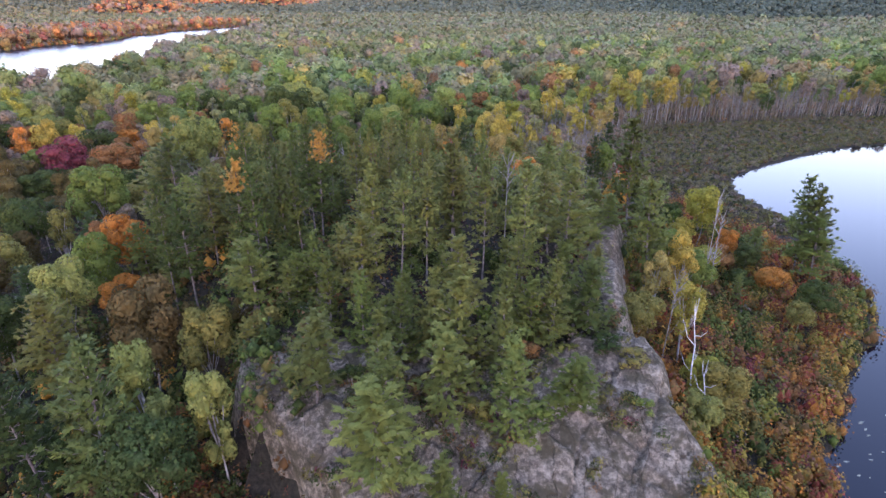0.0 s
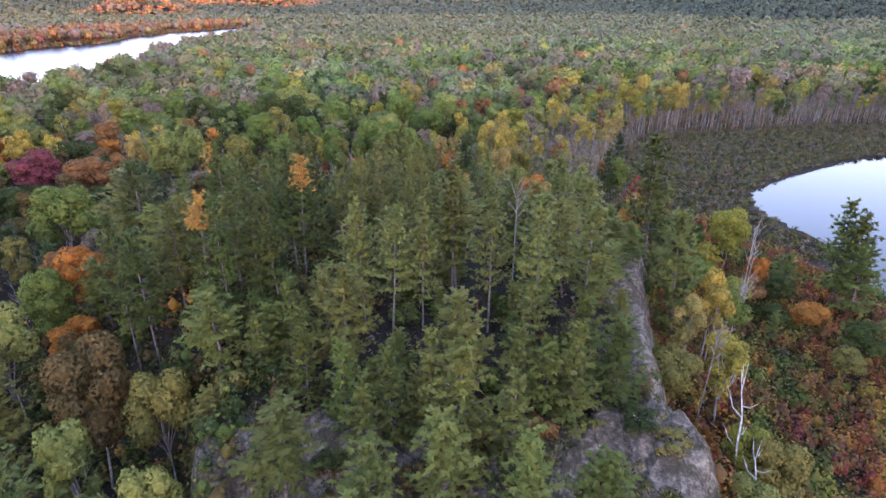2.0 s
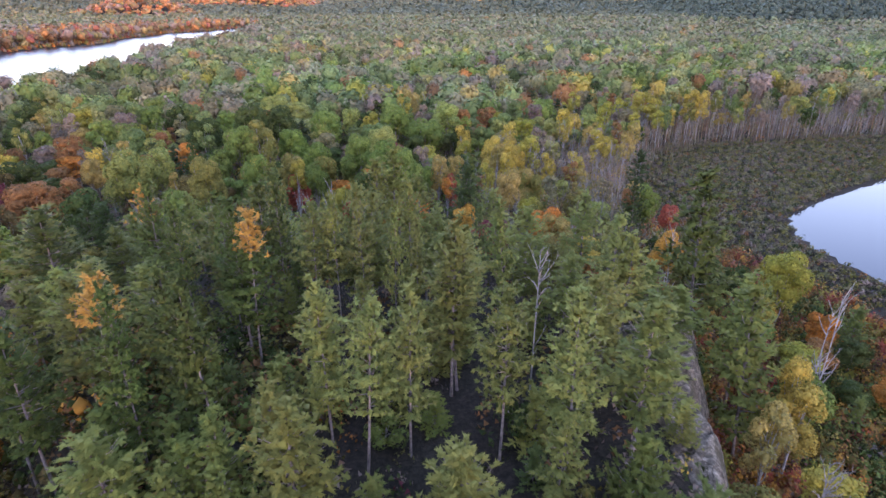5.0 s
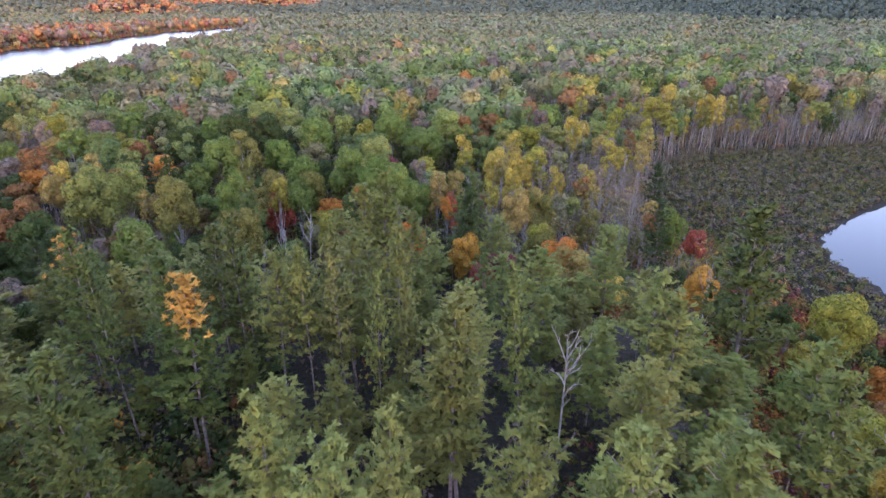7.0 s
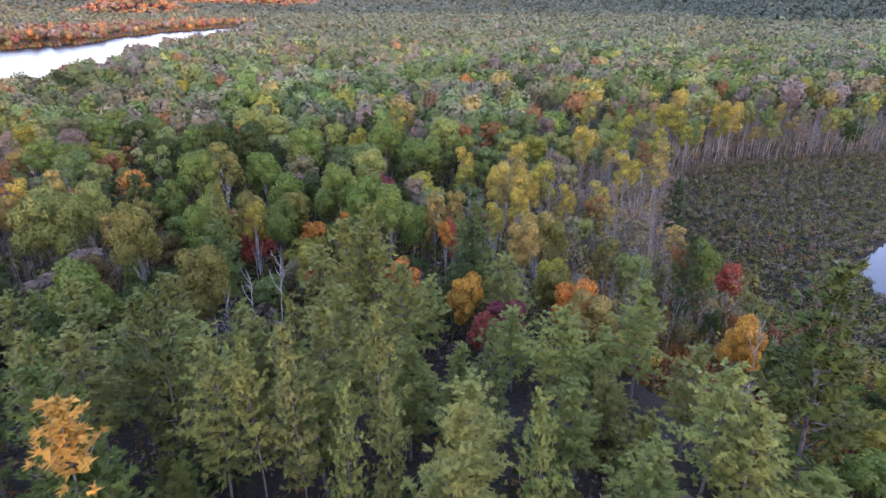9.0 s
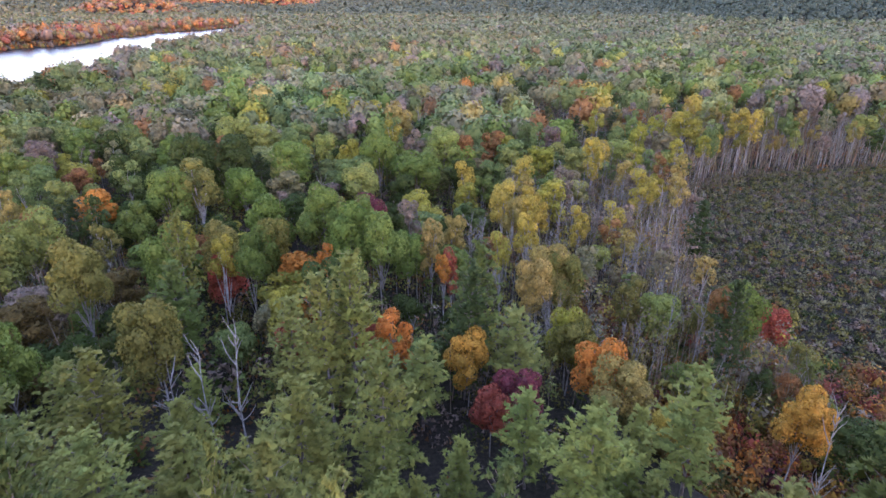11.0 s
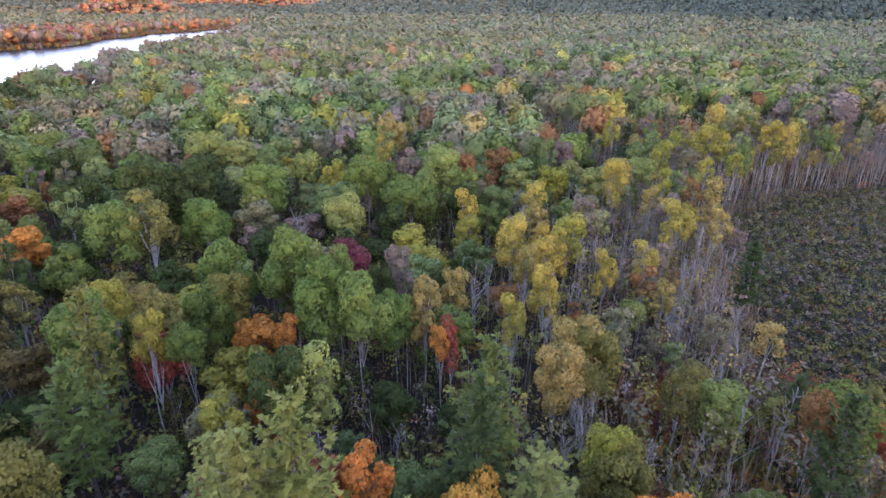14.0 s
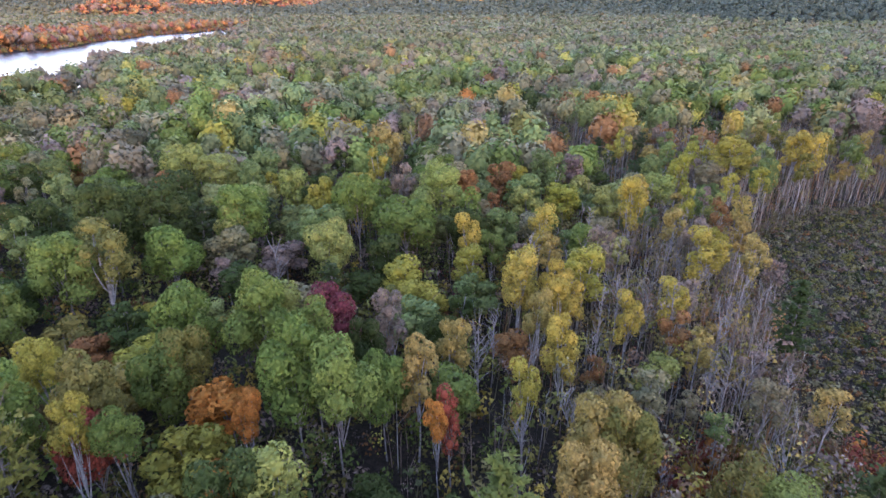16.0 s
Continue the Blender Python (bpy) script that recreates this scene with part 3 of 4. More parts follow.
def plant(kind, x, y, top=None, radius=None, tint="green", which=None, height=None, tilt=0.0, crest=None):
    """One tree as a thing of its own, rooted in the ground; top: height of its tip above the water."""
    z = float(land(x, y))
    models = MODELS[kind]
    h0, r0, (bole, crown, tip) = models[rng.integers(len(models)) if which is None else which % len(models)]
    h = height if height else (max(2.0, top - z) if top else h0 * rng.uniform(0.85, 1.1))
    r = radius if radius else r0 * (h / h0) ** 0.6 * rng.uniform(0.9, 1.1)
    name, label, category = WORDS[kind]
    root = tagged(new(name), label.format(tint.replace(" pine", "").replace("pine", "olive green")), category, category + "s of the forest")
    root.matrix_world = pose(x, y, z - 0.15, rng.normal() * 1.5 + tilt, rng.normal() * 1.5, rng.uniform(0, 360)) @ Matrix.Diagonal((r / r0, r / r0, h / h0, 1))
    shade = np.array(TINTS[tint]) * (rng.uniform(0.72, 1.2) if "pine" in kind else rng.uniform(0.86, 1.14)) * rng.uniform(0.95, 1.05, 3)
    for part_name, data in (("trunk", bole), ("crown", crown), ("upper_crown", tip)):
        if data:
            ob = new(part_name, data)
            ob.parent = root
            if data is crown and kind in ROUND:  # a slim tree keeps a round crown on a longer bare bole
                deep = min(1.0, max(0.5, 1.2 * (r / r0) / (h / h0)))
                ob.matrix_local = Matrix.Translation((0, 0, h0 * (1 - deep))) @ Matrix.Diagonal((1, 1, deep, 1))
            ob.color = (*(np.array(TINTS[crest]) if crest and data is tip else shade), 1)
            if crest and data is tip:
                tagged(ob, crest + " needles at the top of the crown")
    PLANTED.append((x, y, r))
    COUNTS[name] = COUNTS.get(name, 0) + 1
    return root


# ---- trees of the rock hill ----
P = "white_pine"
Y = "young_pine"
plant(P, -19.2, 65.4, 29.6, 2.1, "dark pine", 1)
plant(P, -16.8, 63.7, 29.1, 2.0, "dark pine", 1)
plant(P, -17.0, 75.0, 29.7, 2.6, "dark pine", 0, crest="bright orange")
plant(P, -24.7, 64.6, 28.5, 2.5, "dark pine", 2, crest="bright orange")
plant(P, -31.0, 85.8, 28.7, 2.1, "dark pine", 0, crest="bright orange")
plant(P, -9.0, 54.9, 24.9, 3.0, "gold pine", 3)
plant(P, -8.3, 64.8, 28.2, 2.1, "pale pine", 1)
plant(P, -5.1, 61.7, 28.3, 2.4, "pale pine", 2)
plant(P, -2.0, 63.5, 28.8, 2.0, "pale pine", 1)
plant(P, 1.7, 71.6, 28.8, 2.8, "pale pine", 0)
plant(P, 4.8, 63.1, 28.7, 2.4, "pale pine", 2)
plant(P, 9.4, 61.0, 29.6, 2.5, "pale pine", 0)
plant(P, 14.5, 62.1, 28.5, 3.3, "pale pine", 0)
plant(P, 2.1, 53.8, 23.5, 3.0, "gold pine", 3)
plant(P, 8.0, 57.8, 22.2, 1.8, "pale pine", 3)
plant(P, -20.6, 56.6, 22.6, 3.0, "pale pine", 3)
plant(P, 32.7, 93.2, 27.9, 5.0, "pine", 3)
plant(P, 29.3, 73.1, 23.2, 3.6, "pine", 3)
plant(P, 62.5, 91.7, 18.3, 3.6, "pine", 3)
plant(P, 63.0, 91.2, 17.4, 3.4, "pine", 1)
plant(P, 63.5, 88.5, 13.0, 4.0, "pine", 3)
plant(P, -11.6, 42.8, 21.0, 3.0, "pine", 3)
plant(P, -4.8, 39.9, 20.7, 2.4, "pine", 3)
plant(P, -29.5, 84.3, 29.6, 2.3, "dark pine", 2)
plant(P, -18.4, 76.9, 30.2, 2.6, "dark pine", 0)
plant(P, -13.2, 82.9, 27.8, 2.4, "pale pine", 2)
plant(P, -8.2, 89.8, 27.1, 2.6, "pale pine", 0)
plant(P, -3.2, 97.7, 26.3, 2.8, "pale pine", 2)
plant(P, -9.2, 111.5, 25.1, 3.1, "gold pine", 0)
plant(P, 1.2, 70.8, 30.4, 2.8, "pale pine", 1)
plant(P, 18.2, 83.6, 26.6, 2.6, "pale pine", 2)
plant(P, -19.9, 88.4, 28.3, 2.8, "dark pine", 0)
plant(P, -6.4, 73.8, 23.5, 2.1, "pale pine", 3)
plant(P, 18.9, 80.3, 25.2, 2.6, "pale pine", 3)
plant(P, 3.5, 121.3, 21.9, 3.2, "deep green", 3)
plant(P, -46.5, 43.0, 19.5, 4.2, "deep green", 3)
plant(P, -36.5, 40.0, 17.5, 3.4, "deep green", 3)
plant(Y, -12.0, 52.4, 22.2, 1.9, "pine", 1)
plant(Y, -3.8, 48.4, 21.5, 1.8, "pine", 1)
plant(Y, 11.1, 50.3, 22.0, 2.3, "pine", 0)
plant(Y, 15.2, 52.4, 21.4, 2.9, "dark pine", 0)
plant(Y, 1.5, 47.6, 22.1, 3.0, "gold pine", 2)
plant(Y, 0.4, 42.5, 19.5, 2.9, "pine", 0)
plant(Y, 6.1, 39.4, 20.5, 2.3, "pine", 1)
plant(Y, 5.4, 45.6, 20.9, 1.9, "pine", 1)
plant(P, 10.7, 41.2, 17.6, 2.6, "pine", 3)
plant(P, -4.9, 34.4, 18.8, 4.2, "pine", 3)
plant(Y, 0.0, 33.0, 14.0, 1.7, "pine", 1)
plant(Y, 4.5, 33.0, 12.6, 1.2, "pine", 1)
plant(Y, -8.0, 50.0, 20.6, 2.0, "pine", 0)
plant(Y, -0.8, 52.6, 20.4, 2.0, "pale pine", 2)
plant(Y, 6.5, 52.0, 20.6, 2.2, "pine", 0)
plant(Y, -6.0, 46.0, 19.6, 1.8, "pine", 1)
plant(Y, -14.5, 58.5, 22.0, 2.0, "pine", 0)
plant(Y, 22.0, 79.0, 20.5, 2.6, "pine", 0)
plant(Y, 25.2, 82.5, 19.0, 2.4, "pine", 1)
plant(Y, 20.5, 74.5, 19.5, 2.4, "pine", 2)
plant(Y, 23.5, 86.5, 20.0, 2.6, "pine", 0)
plant(Y, 13.0, 57.0, 21.5, 2.4, "pine", 2)

plant(Y, -17.0, 55.8, None, None, "pine", height=6.0)
plant(Y, -22.6, 60.2, None, None, "dark pine", height=7.0)
plant(Y, -24.8, 56.8, None, None, "dark pine", height=6.0)
plant(Y, -15.6, 60.4, None, None, "pine", height=5.0)
plant(Y, -18.6, 60.8, None, None, "dark pine", height=5.5)
plant("shrub", -18.6, 52.6, None, 1.8, "olive", height=3.0)
plant("shrub", -14.8, 54.4, None, 1.6, "deep green", height=2.8)
plant("shrub", -21.4, 53.2, None, 1.9, "deep green", height=3.2)
plant("shrub", -22.8, 57.0, None, 1.8, "bronze", height=3.0)
plant("shrub", -12.4, 56.6, None, 1.5, "russet", height=2.4)
plant("shrub", 6.0, 44.0, None, 1.7, "deep green", height=2.6)
plant("shrub", 8.4, 40.6, None, 1.6, "green", height=2.2)
plant("shrub", 3.2, 41.0, None, 1.5, "olive", height=2.0)
plant("shrub", 8.0, 47.6, None, 1.7, "russet", height=2.4)
plant("shrub", 16.6, 49.0, None, 1.8, "deep green", height=1.8)
plant("shrub", 18.4, 46.6, None, 1.6, "olive", height=1.6)
plant("shrub", 18.0, 41.6, None, 1.1, "green", height=1.6)
plant("shrub", -8.6, 44.6, None, 1.5, "deep green", height=2.4)
plant("shrub", -2.0, 43.6, None, 1.5, "bronze", height=2.2)

# ---- broadleaf trees on the flanks of the hill ----
M, A = "maple_tree", "aspen_tree"
plant(M, -32.7, 53.6, 19.0, 4.0, "bronze", 1)
plant(M, -25.5, 52.3, 16.9, 3.0, "olive", 0)
plant("young_aspen", -29.1, 45.3, 17.1, 2.2, "light green", 1)
plant("young_aspen", -20.9, 42.4, 16.7, 2.0, "light green", 1)
plant("young_aspen", -25.0, 41.0, 13.4, 1.8, "light green", 0)
plant(M, -52.3, 81.1, 15.5, 2.2, "russet", 1)
plant(M, -43.6, 70.6, 11.5, 3.2, "orange", 0)
plant("snag", 27.0, 51.2, 17.5, 2.0, "none")
plant("snag", 26.9, 47.7, 12.7, 1.6, "none")
plant("bare_tree", 27.0, 59.5, 17.2, 1.6, "none", 1)
plant("grey_snag", 45.5, 86.5, 14.5, 1.7, "none", tilt=-4)
plant(A, 29.5, 60.5, 16.0, 2.6, "yellow green", 0)
plant(A, 32.7, 70.8, 16.1, 2.4, "yellow", 0)
plant(A, 27.5, 66.0, 16.5, 2.0, "pale gold", 1)
plant(M, 30.0, 49.5, 11.0, 2.8, "olive", 1)
plant(M, 28.4, 52.0, 10.5, 2.3, "yellow green", 0)
plant(M, 26.5, 46.5, 9.6, 2.4, "light green", 1)
plant("shrub", 24.5, 42.5, 8.2, 1.5, "orange", 0)
plant("shrub", 25.0, 37.5, 6.5, 1.9, "yellow green", 1)
plant("shrub", 29.5, 38.0, 5.5, 2.2, "light green", 0)
plant(M, 34.4, 110.1, 14.6, 2.5, "bright orange", 1)
plant(M, 52.0, 97.0, 8.0, 2.2, "orange", 1)
plant(M, 48.0, 91.0, 7.5, 2.2, "russet", 0)
plant(M, 38.0, 78.0, 12.0, 3.0, "green", 0)

# ---- forest beyond the hill ----
plant(M, 42.0, 129.5, 12.6, 1.9, "red", 1)
plant(M, 36.0, 127.0, 17.0, 3.0, "green", 3)
plant(A, -46.0, 172.0, 20.4, 4.2, "olive", 0)
plant(M, -51.0, 171.0, 19.0, 4.4, "green", 2)
plant(M, -19.1, 156.6, 19.7, 4.0, "green", 0)
plant(M, -12.2, 144.6, 20.8, 3.6, "green", 2)
plant(M, -8.0, 143.0, 20.4, 3.6, "green", 0)
plant(A, -10.7, 131.0, 19.0, 2.8, "light green", 2)
plant(P, -6.9, 112.4, 26.2, 3.6, "gold pine", 3)
plant(M, -13.0, 130.0, 18.8, 3.2, "deep green", 0)
plant(A, -11.0, 208.8, 15.3, 2.6, "green", 1)
plant("bare_tree", -7.4, 262.5, 16.3, 3.0, "none", 0)
plant(P, 4.0, 124.7, 22.1, 3.4, "pine", 3)
plant(A, -4.0, 118.6, 18.0, 2.3, "orange", 1)
plant(A, -7.0, 119.5, 16.4, 1.7, "red", 1)
plant(M, -15.3, 119.4, 16.8, 1.8, "red", 1)
plant(M, 3.7, 117.6, 16.2, 2.4, "bright orange", 0)
plant(P, 9.6, 117.8, 18.9, 3.3, "pale pine", 3)
plant(M, 15.3, 123.2, 16.0, 2.2, "yellow green", 2)
plant(M, -27.4, 115.5, 20.9, 3.4, "olive", 1)
plant(P, -14.4, 116.4, 19.8, 3.0, "pale pine", 0)
plant(M, 8.0, 110.5, 16.5, 2.6, "crimson", 1)
plant(M, 5.5, 109.0, 15.8, 2.2, "red", 0)
plant(M, 16.0, 138.8, 16.8, 3.4, "pale gold", 0)
plant(A, 12.0, 170.2, 17.2, 2.6, "yellow", 0)
plant(A, 19.1, 168.7, 14.6, 2.4, "yellow", 1)
plant(A, 25.5, 164.1, 14.2, 2.0, "yellow", 0)
plant(A, 54.5, 226.1, 17.3, 3.0, "yellow green", 0)
plant(A, 42.5, 216.9, 14.0, 2.6, "yellow", 2)
plant(M, -27.4, 148.7, 15.6, 3.4, "green", 1)
plant(A, 2.2, 154.5, 15.6, 2.2, "pale gold", 1)
plant(M, 17.1, 137.7, 16.0, 3.0, "olive", 0)
plant(A, 25.6, 135.2, 14.6, 2.2, "olive", 0)
plant(A, 93.0, 240.0, 18.6, 3.4, "yellow", 2)
plant("grey_snag", 43.0, 173.0, 14.0, 1.2, "none")
plant("bare_tree", 38.0, 150.0, 11.5, 1.4, "none", 1)
plant(M, 22.0, 108.0, 14.6, 2.6, "yellow", 0)
plant(M, 15.2, 122.1, 15.4, 2.8, "olive", 1)
plant(M, 18.1, 112.3, 16.4, 3.0, "pale gold", 0)
plant(A, -17.0, 126.0, 16.6, 2.2, "yellow green", 1)
plant(M, -11.5, 124.0, 13.5, 2.4, "yellow", 1)
plant(M, -16.5, 134.0, 13.0, 2.6, "orange", 0)
plant(M, -29.0, 139.0, 15.6, 2.8, "red", 1)
plant("grey_snag", -16.0, 107.2, 22.4, 1.5, "none")
plant("grey_snag", -18.6, 107.5, 20.6, 1.4, "none")
plant("bare_tree", -22.5, 108.0, 19.0, 2.4, "none", 0)
plant("bare_tree", 8.3, 71.4, 27.6, 1.7, "none", 1)

# ---- further trees of the forest ----
plant(M, -26.2, 151.2, 16.5, 3.0, "olive")
plant(M, -30.1, 141.9, 18.9, 3.0, "olive")
plant(M, -39.1, 148.4, 16.5, 2.6, "yellow green")
plant(P, -32.7, 134.0, 22.2, 2.9, "gold pine")
plant(A, -28.1, 135.7, 19.2, 1.8, "yellow green")
plant(M, -24.5, 136.2, 17.4, 2.0, "green")
plant(A, -1.0, 147.2, 17.1, 2.2, "pale gold")
plant(A, 2.4, 143.7, 14.3, 1.5, "red")
plant(M, -4.3, 147.1, 15.2, 2.9, "green")
plant(M, -6.7, 152.0, 16.5, 2.1, "deep green")
plant(M, -11.6, 150.0, 20.1, 2.4, "green")
plant(M, -11.1, 156.4, 18.4, 2.9, "crimson")
plant(M, -20.4, 161.6, 16.5, 4.5, "light green")
plant(M, -28.1, 157.3, 17.9, 3.8, "green")
plant(A, -4.6, 158.6, 16.5, 2.2, "mauve brown")
plant(M, 1.8, 158.5, 13.0, 2.3, "deep green")
plant("bare_tree", 5.8, 154.3, 16.5, 2.1, "none")
plant(A, 12.5, 174.2, 16.1, 2.7, "yellow")
plant(A, 15.4, 168.5, 16.5, 2.0, "yellow")
plant(A, 16.3, 163.0, 16.8, 2.4, "yellow")
plant(A, 5.6, 181.5, 13.3, 2.9, "yellow green")
plant(A, 21.5, 174.5, 16.5, 3.6, "yellow green")
plant(A, 33.1, 169.9, 13.0, 2.4, "yellow")
plant(M, -16.6, 181.6, 16.5, 4.1, "light green")
plant(M, -5.4, 192.7, 16.5, 5.5, "green")
plant(A, 18.0, 191.9, 16.3, 2.7, "yellow")
plant(A, 5.8, 187.9, 16.3, 2.4, "yellow")
plant(M, 6.7, 213.9, 16.0, 2.6, "russet")
plant(M, -39.9, 180.1, 16.5, 4.5, "green")
plant(M, -52.3, 185.0, 22.1, 5.1, "deep green")
plant(M, -47.7, 190.7, 20.6, 5.5, "deep green")
plant(A, -34.6, 191.1, 16.0, 3.2, "light green")
plant(M, -34.4, 194.4, 18.8, 5.1, "green")
plant(M, -56.6, 227.0, 18.1, 5.5, "light green")
plant(M, -66.3, 189.0, 17.5, 5.2, "deep green")
plant(M, -14.0, 197.1, 19.5, 4.1, "green")
plant(M, -24.5, 252.1, 19.2, 5.5, "yellow green")
plant(M, -13.2, 247.0, 17.8, 3.6, "pale gold")
plant(M, -37.1, 266.8, 16.5, 5.5, "light green")
plant(M, 0.6, 208.3, 18.9, 5.5, "light green")
plant(A, 70.7, 233.4, 18.7, 5.1, "yellow green")
plant(A, 36.4, 200.6, 19.0, 3.1, "yellow")
plant(A, 41.9, 181.0, 16.5, 3.4, "yellow")
plant(A, 90.3, 243.4, 18.1, 3.7, "yellow")
plant(A, 12.1, 157.3, 17.7, 1.8, "pale gold")
plant(M, 11.9, 133.0, 17.5, 2.7, "pale gold")
plant(A, 9.8, 145.9, 16.5, 1.7, "yellow green")
plant(A, 14.6, 153.1, 16.5, 2.1, "yellow")
plant(A, 1.2, 142.2, 14.0, 1.3, "orange")
plant(A, -16.3, 140.7, 16.5, 1.4, "orange")
plant(M, -49.4, 224.8, 16.7, 5.5, "light green")
plant("bare_tree", -22.6, 176.3, 16.5, 2.5, "none")
plant(P, -23.3, 77.4, 29.7, 1.6, "dark pine")
plant(P, -21.0, 81.6, 29.4, 1.8, "dark pine")
plant(P, -17.2, 85.2, 29.8, 1.9, "dark pine")
plant(M, -40.0, 112.2, 20.8, 3.6, "green")
plant(M, -61.5, 148.4, 18.3, 4.3, "light green")
plant(M, -62.9, 139.7, 19.7, 4.9, "light green")
plant(M, -73.8, 143.8, 17.4, 2.6, "pale gold")
plant(P, -10.6, 82.8, 28.9, 1.6, "pale pine")
plant(P, -9.9, 86.5, 28.7, 1.6, "pale pine")
plant(P, -7.5, 81.5, 29.8, 1.7, "pale pine")
plant(P, -2.9, 84.7, 29.5, 2.0, "pale pine")
plant(P, 4.4, 90.2, 25.4, 1.8, "blue pine")
plant(P, 6.6, 75.2, 30.3, 1.5, "pale pine")
plant(M, 17.0, 115.1, 16.8, 2.7, "orange")
plant(P, 33.1, 122.2, 19.1, 2.5, "deep green")
plant(M, 33.2, 126.0, 16.8, 1.7, "russet")
plant("grey_snag", 33.9, 104.7, 16.7, 1.3, "none")
plant(M, -103.7, 191.4, 13.9, 3.8, "pale gold")
plant(M, -42.4, 128.6, 21.2, 3.5, "olive")
plant(M, -37.1, 138.3, 19.2, 3.4, "green")
plant(P, -29.9, 126.0, 19.3, 3.4, "dark pine")
plant(P, -4.3, 79.0, 28.7, 1.2, "pale pine")
plant(P, -2.3, 80.9, 27.1, 1.3, "pale pine")
plant(P, -29.7, 37.9, 20.3, 3.6, "dark pine")
plant(M, -63.6, 101.1, 19.3, 5.5, "green")
plant(P, -40.4, 83.7, 27.0, 3.8, "dark pine")
plant(M, -76.3, 130.0, 16.5, 5.5, "russet")
plant(M, -89.5, 133.8, 16.9, 5.5, "crimson")
plant(M, -44.9, 60.1, 18.7, 3.3, "light green")
plant(M, -49.0, 72.5, 17.0, 3.2, "green")
plant(M, -47.0, 77.6, 17.6, 3.3, "orange")
plant(P, -41.8, 52.2, 17.5, 3.8, "gold pine")
plant(P, -31.2, 64.2, 24.5, 3.0, "dark pine")
plant(P, -45.9, 89.8, 24.4, 5.5, "gold pine")
plant(P, -35.4, 67.0, 25.3, 2.5, "dark pine")
plant(P, -21.8, 62.1, 29.0, 2.0, "dark pine")
plant(P, 32.3, 81.6, 21.0, 3.5, "pine")
plant(M, 49.4, 103.6, 14.0, 3.7, "yellow green")
plant("grey_snag", 40.2, 79.9, 19.6, 1.4, "none")
plant(A, 33.3, 73.0, 17.4, 1.9, "yellow")


def tree_line(y):
    """East edge of the woods against the marsh: x."""
    return np.interp(y, [100, 118, 140, 160, 178, 200, 218, 234, 240, 248, 262], [60, 50, 40, 44, 51, 59, 69, 95, 130, 165, 300]) + 2.0 * np.sin(y * 0.35)


def in_marsh(x, y):
    return (y > 112) & (y < 264) & (x > tree_line(y)) & (x < lagoon_edge(y) - 1 if np.isscalar(x) else x < lagoon_edge(y) - 1)


def wet(x, y):
    lag = (x > lagoon_edge(y) - 2.5) & (y < 231)
    riv = (x < river_near(y) + 4) & (x > river_far(y) - 4) & (y < 1405)
    return lag | riv


def chosen(weights):
    keys = list(weights)
    w = np.array([weights[k] for k in keys], float)
    return keys[rng.choice(len(keys), p=w / w.sum())]


GREENS = {"soft green": 5.5, "pale green": 1.6, "deep green": 2.0, "green": 2.0, "grey olive": 2.5, "light green": 1.5, "yellow green": 1.5, "russet": 0.5, "pale gold": 0.4, "orange": 0.10, "mauve brown": 1.2, "crimson": 0.06}
EDGE = {"pale gold": 1.6, "yellow": 1.5, "mauve brown": 2.4, "olive": 1.3, "yellow green": 1, "russet": 0.8}
WEST = {"deep green": 6, "bronze": 2.0, "olive": 0.6, "orange": 0.15, "russet": 0.5, "mauve brown": 0.6, "green": 0.8}
FLANK = {"olive": 2.5, "green": 2.5, "deep green": 3.5, "orange": 0.25, "russet": 1.2, "yellow": 0.6, "red": 0.12, "mauve brown": 0.8, "yellow green": 1}


def room(x, y, r, slack=0.75):
    return all((x - a) ** 2 + (y - b) ** 2 > ((r + c) * slack) ** 2 for a, b, c in PLANTED)


def fallen_leaf(x, y):
    """0 to 1: how far the leaves are down, behind the marsh and in patches."""
    behind = smooth(0, 60, x + 22 * wavy(x, y, 19, 4)) * smooth(228, 240, y) * (1 - smooth(300, 355, y + 14 * wavy(x, y, 25, 3))) * (0.72 + 0.28 * wavy(x, y, 14, 8))
    patch = 0.75 * smooth(0.30, 0.75, wavy(x, y, 48, 2.5)) * (1 - smooth(380, 520, y))
    return np.maximum(behind, patch)


def bareness(x, y):
    """Where the leaves have fallen: along the marsh and in patches."""
    edge = float(tree_line(y)) - x if y < 262 else 60.0
    near_marsh = math.exp(-max(0, edge - 4) / 20.0) if y > 118 else 0.0
    patch = 0.55 * float(smooth(0.25, 0.75, wavy(x, y, 38, 1.5)))
    return min(0.93, max(0.85 * near_marsh + patch * (y > 125), 0.93 * float(fallen_leaf(x, y)) * (y > 228)))


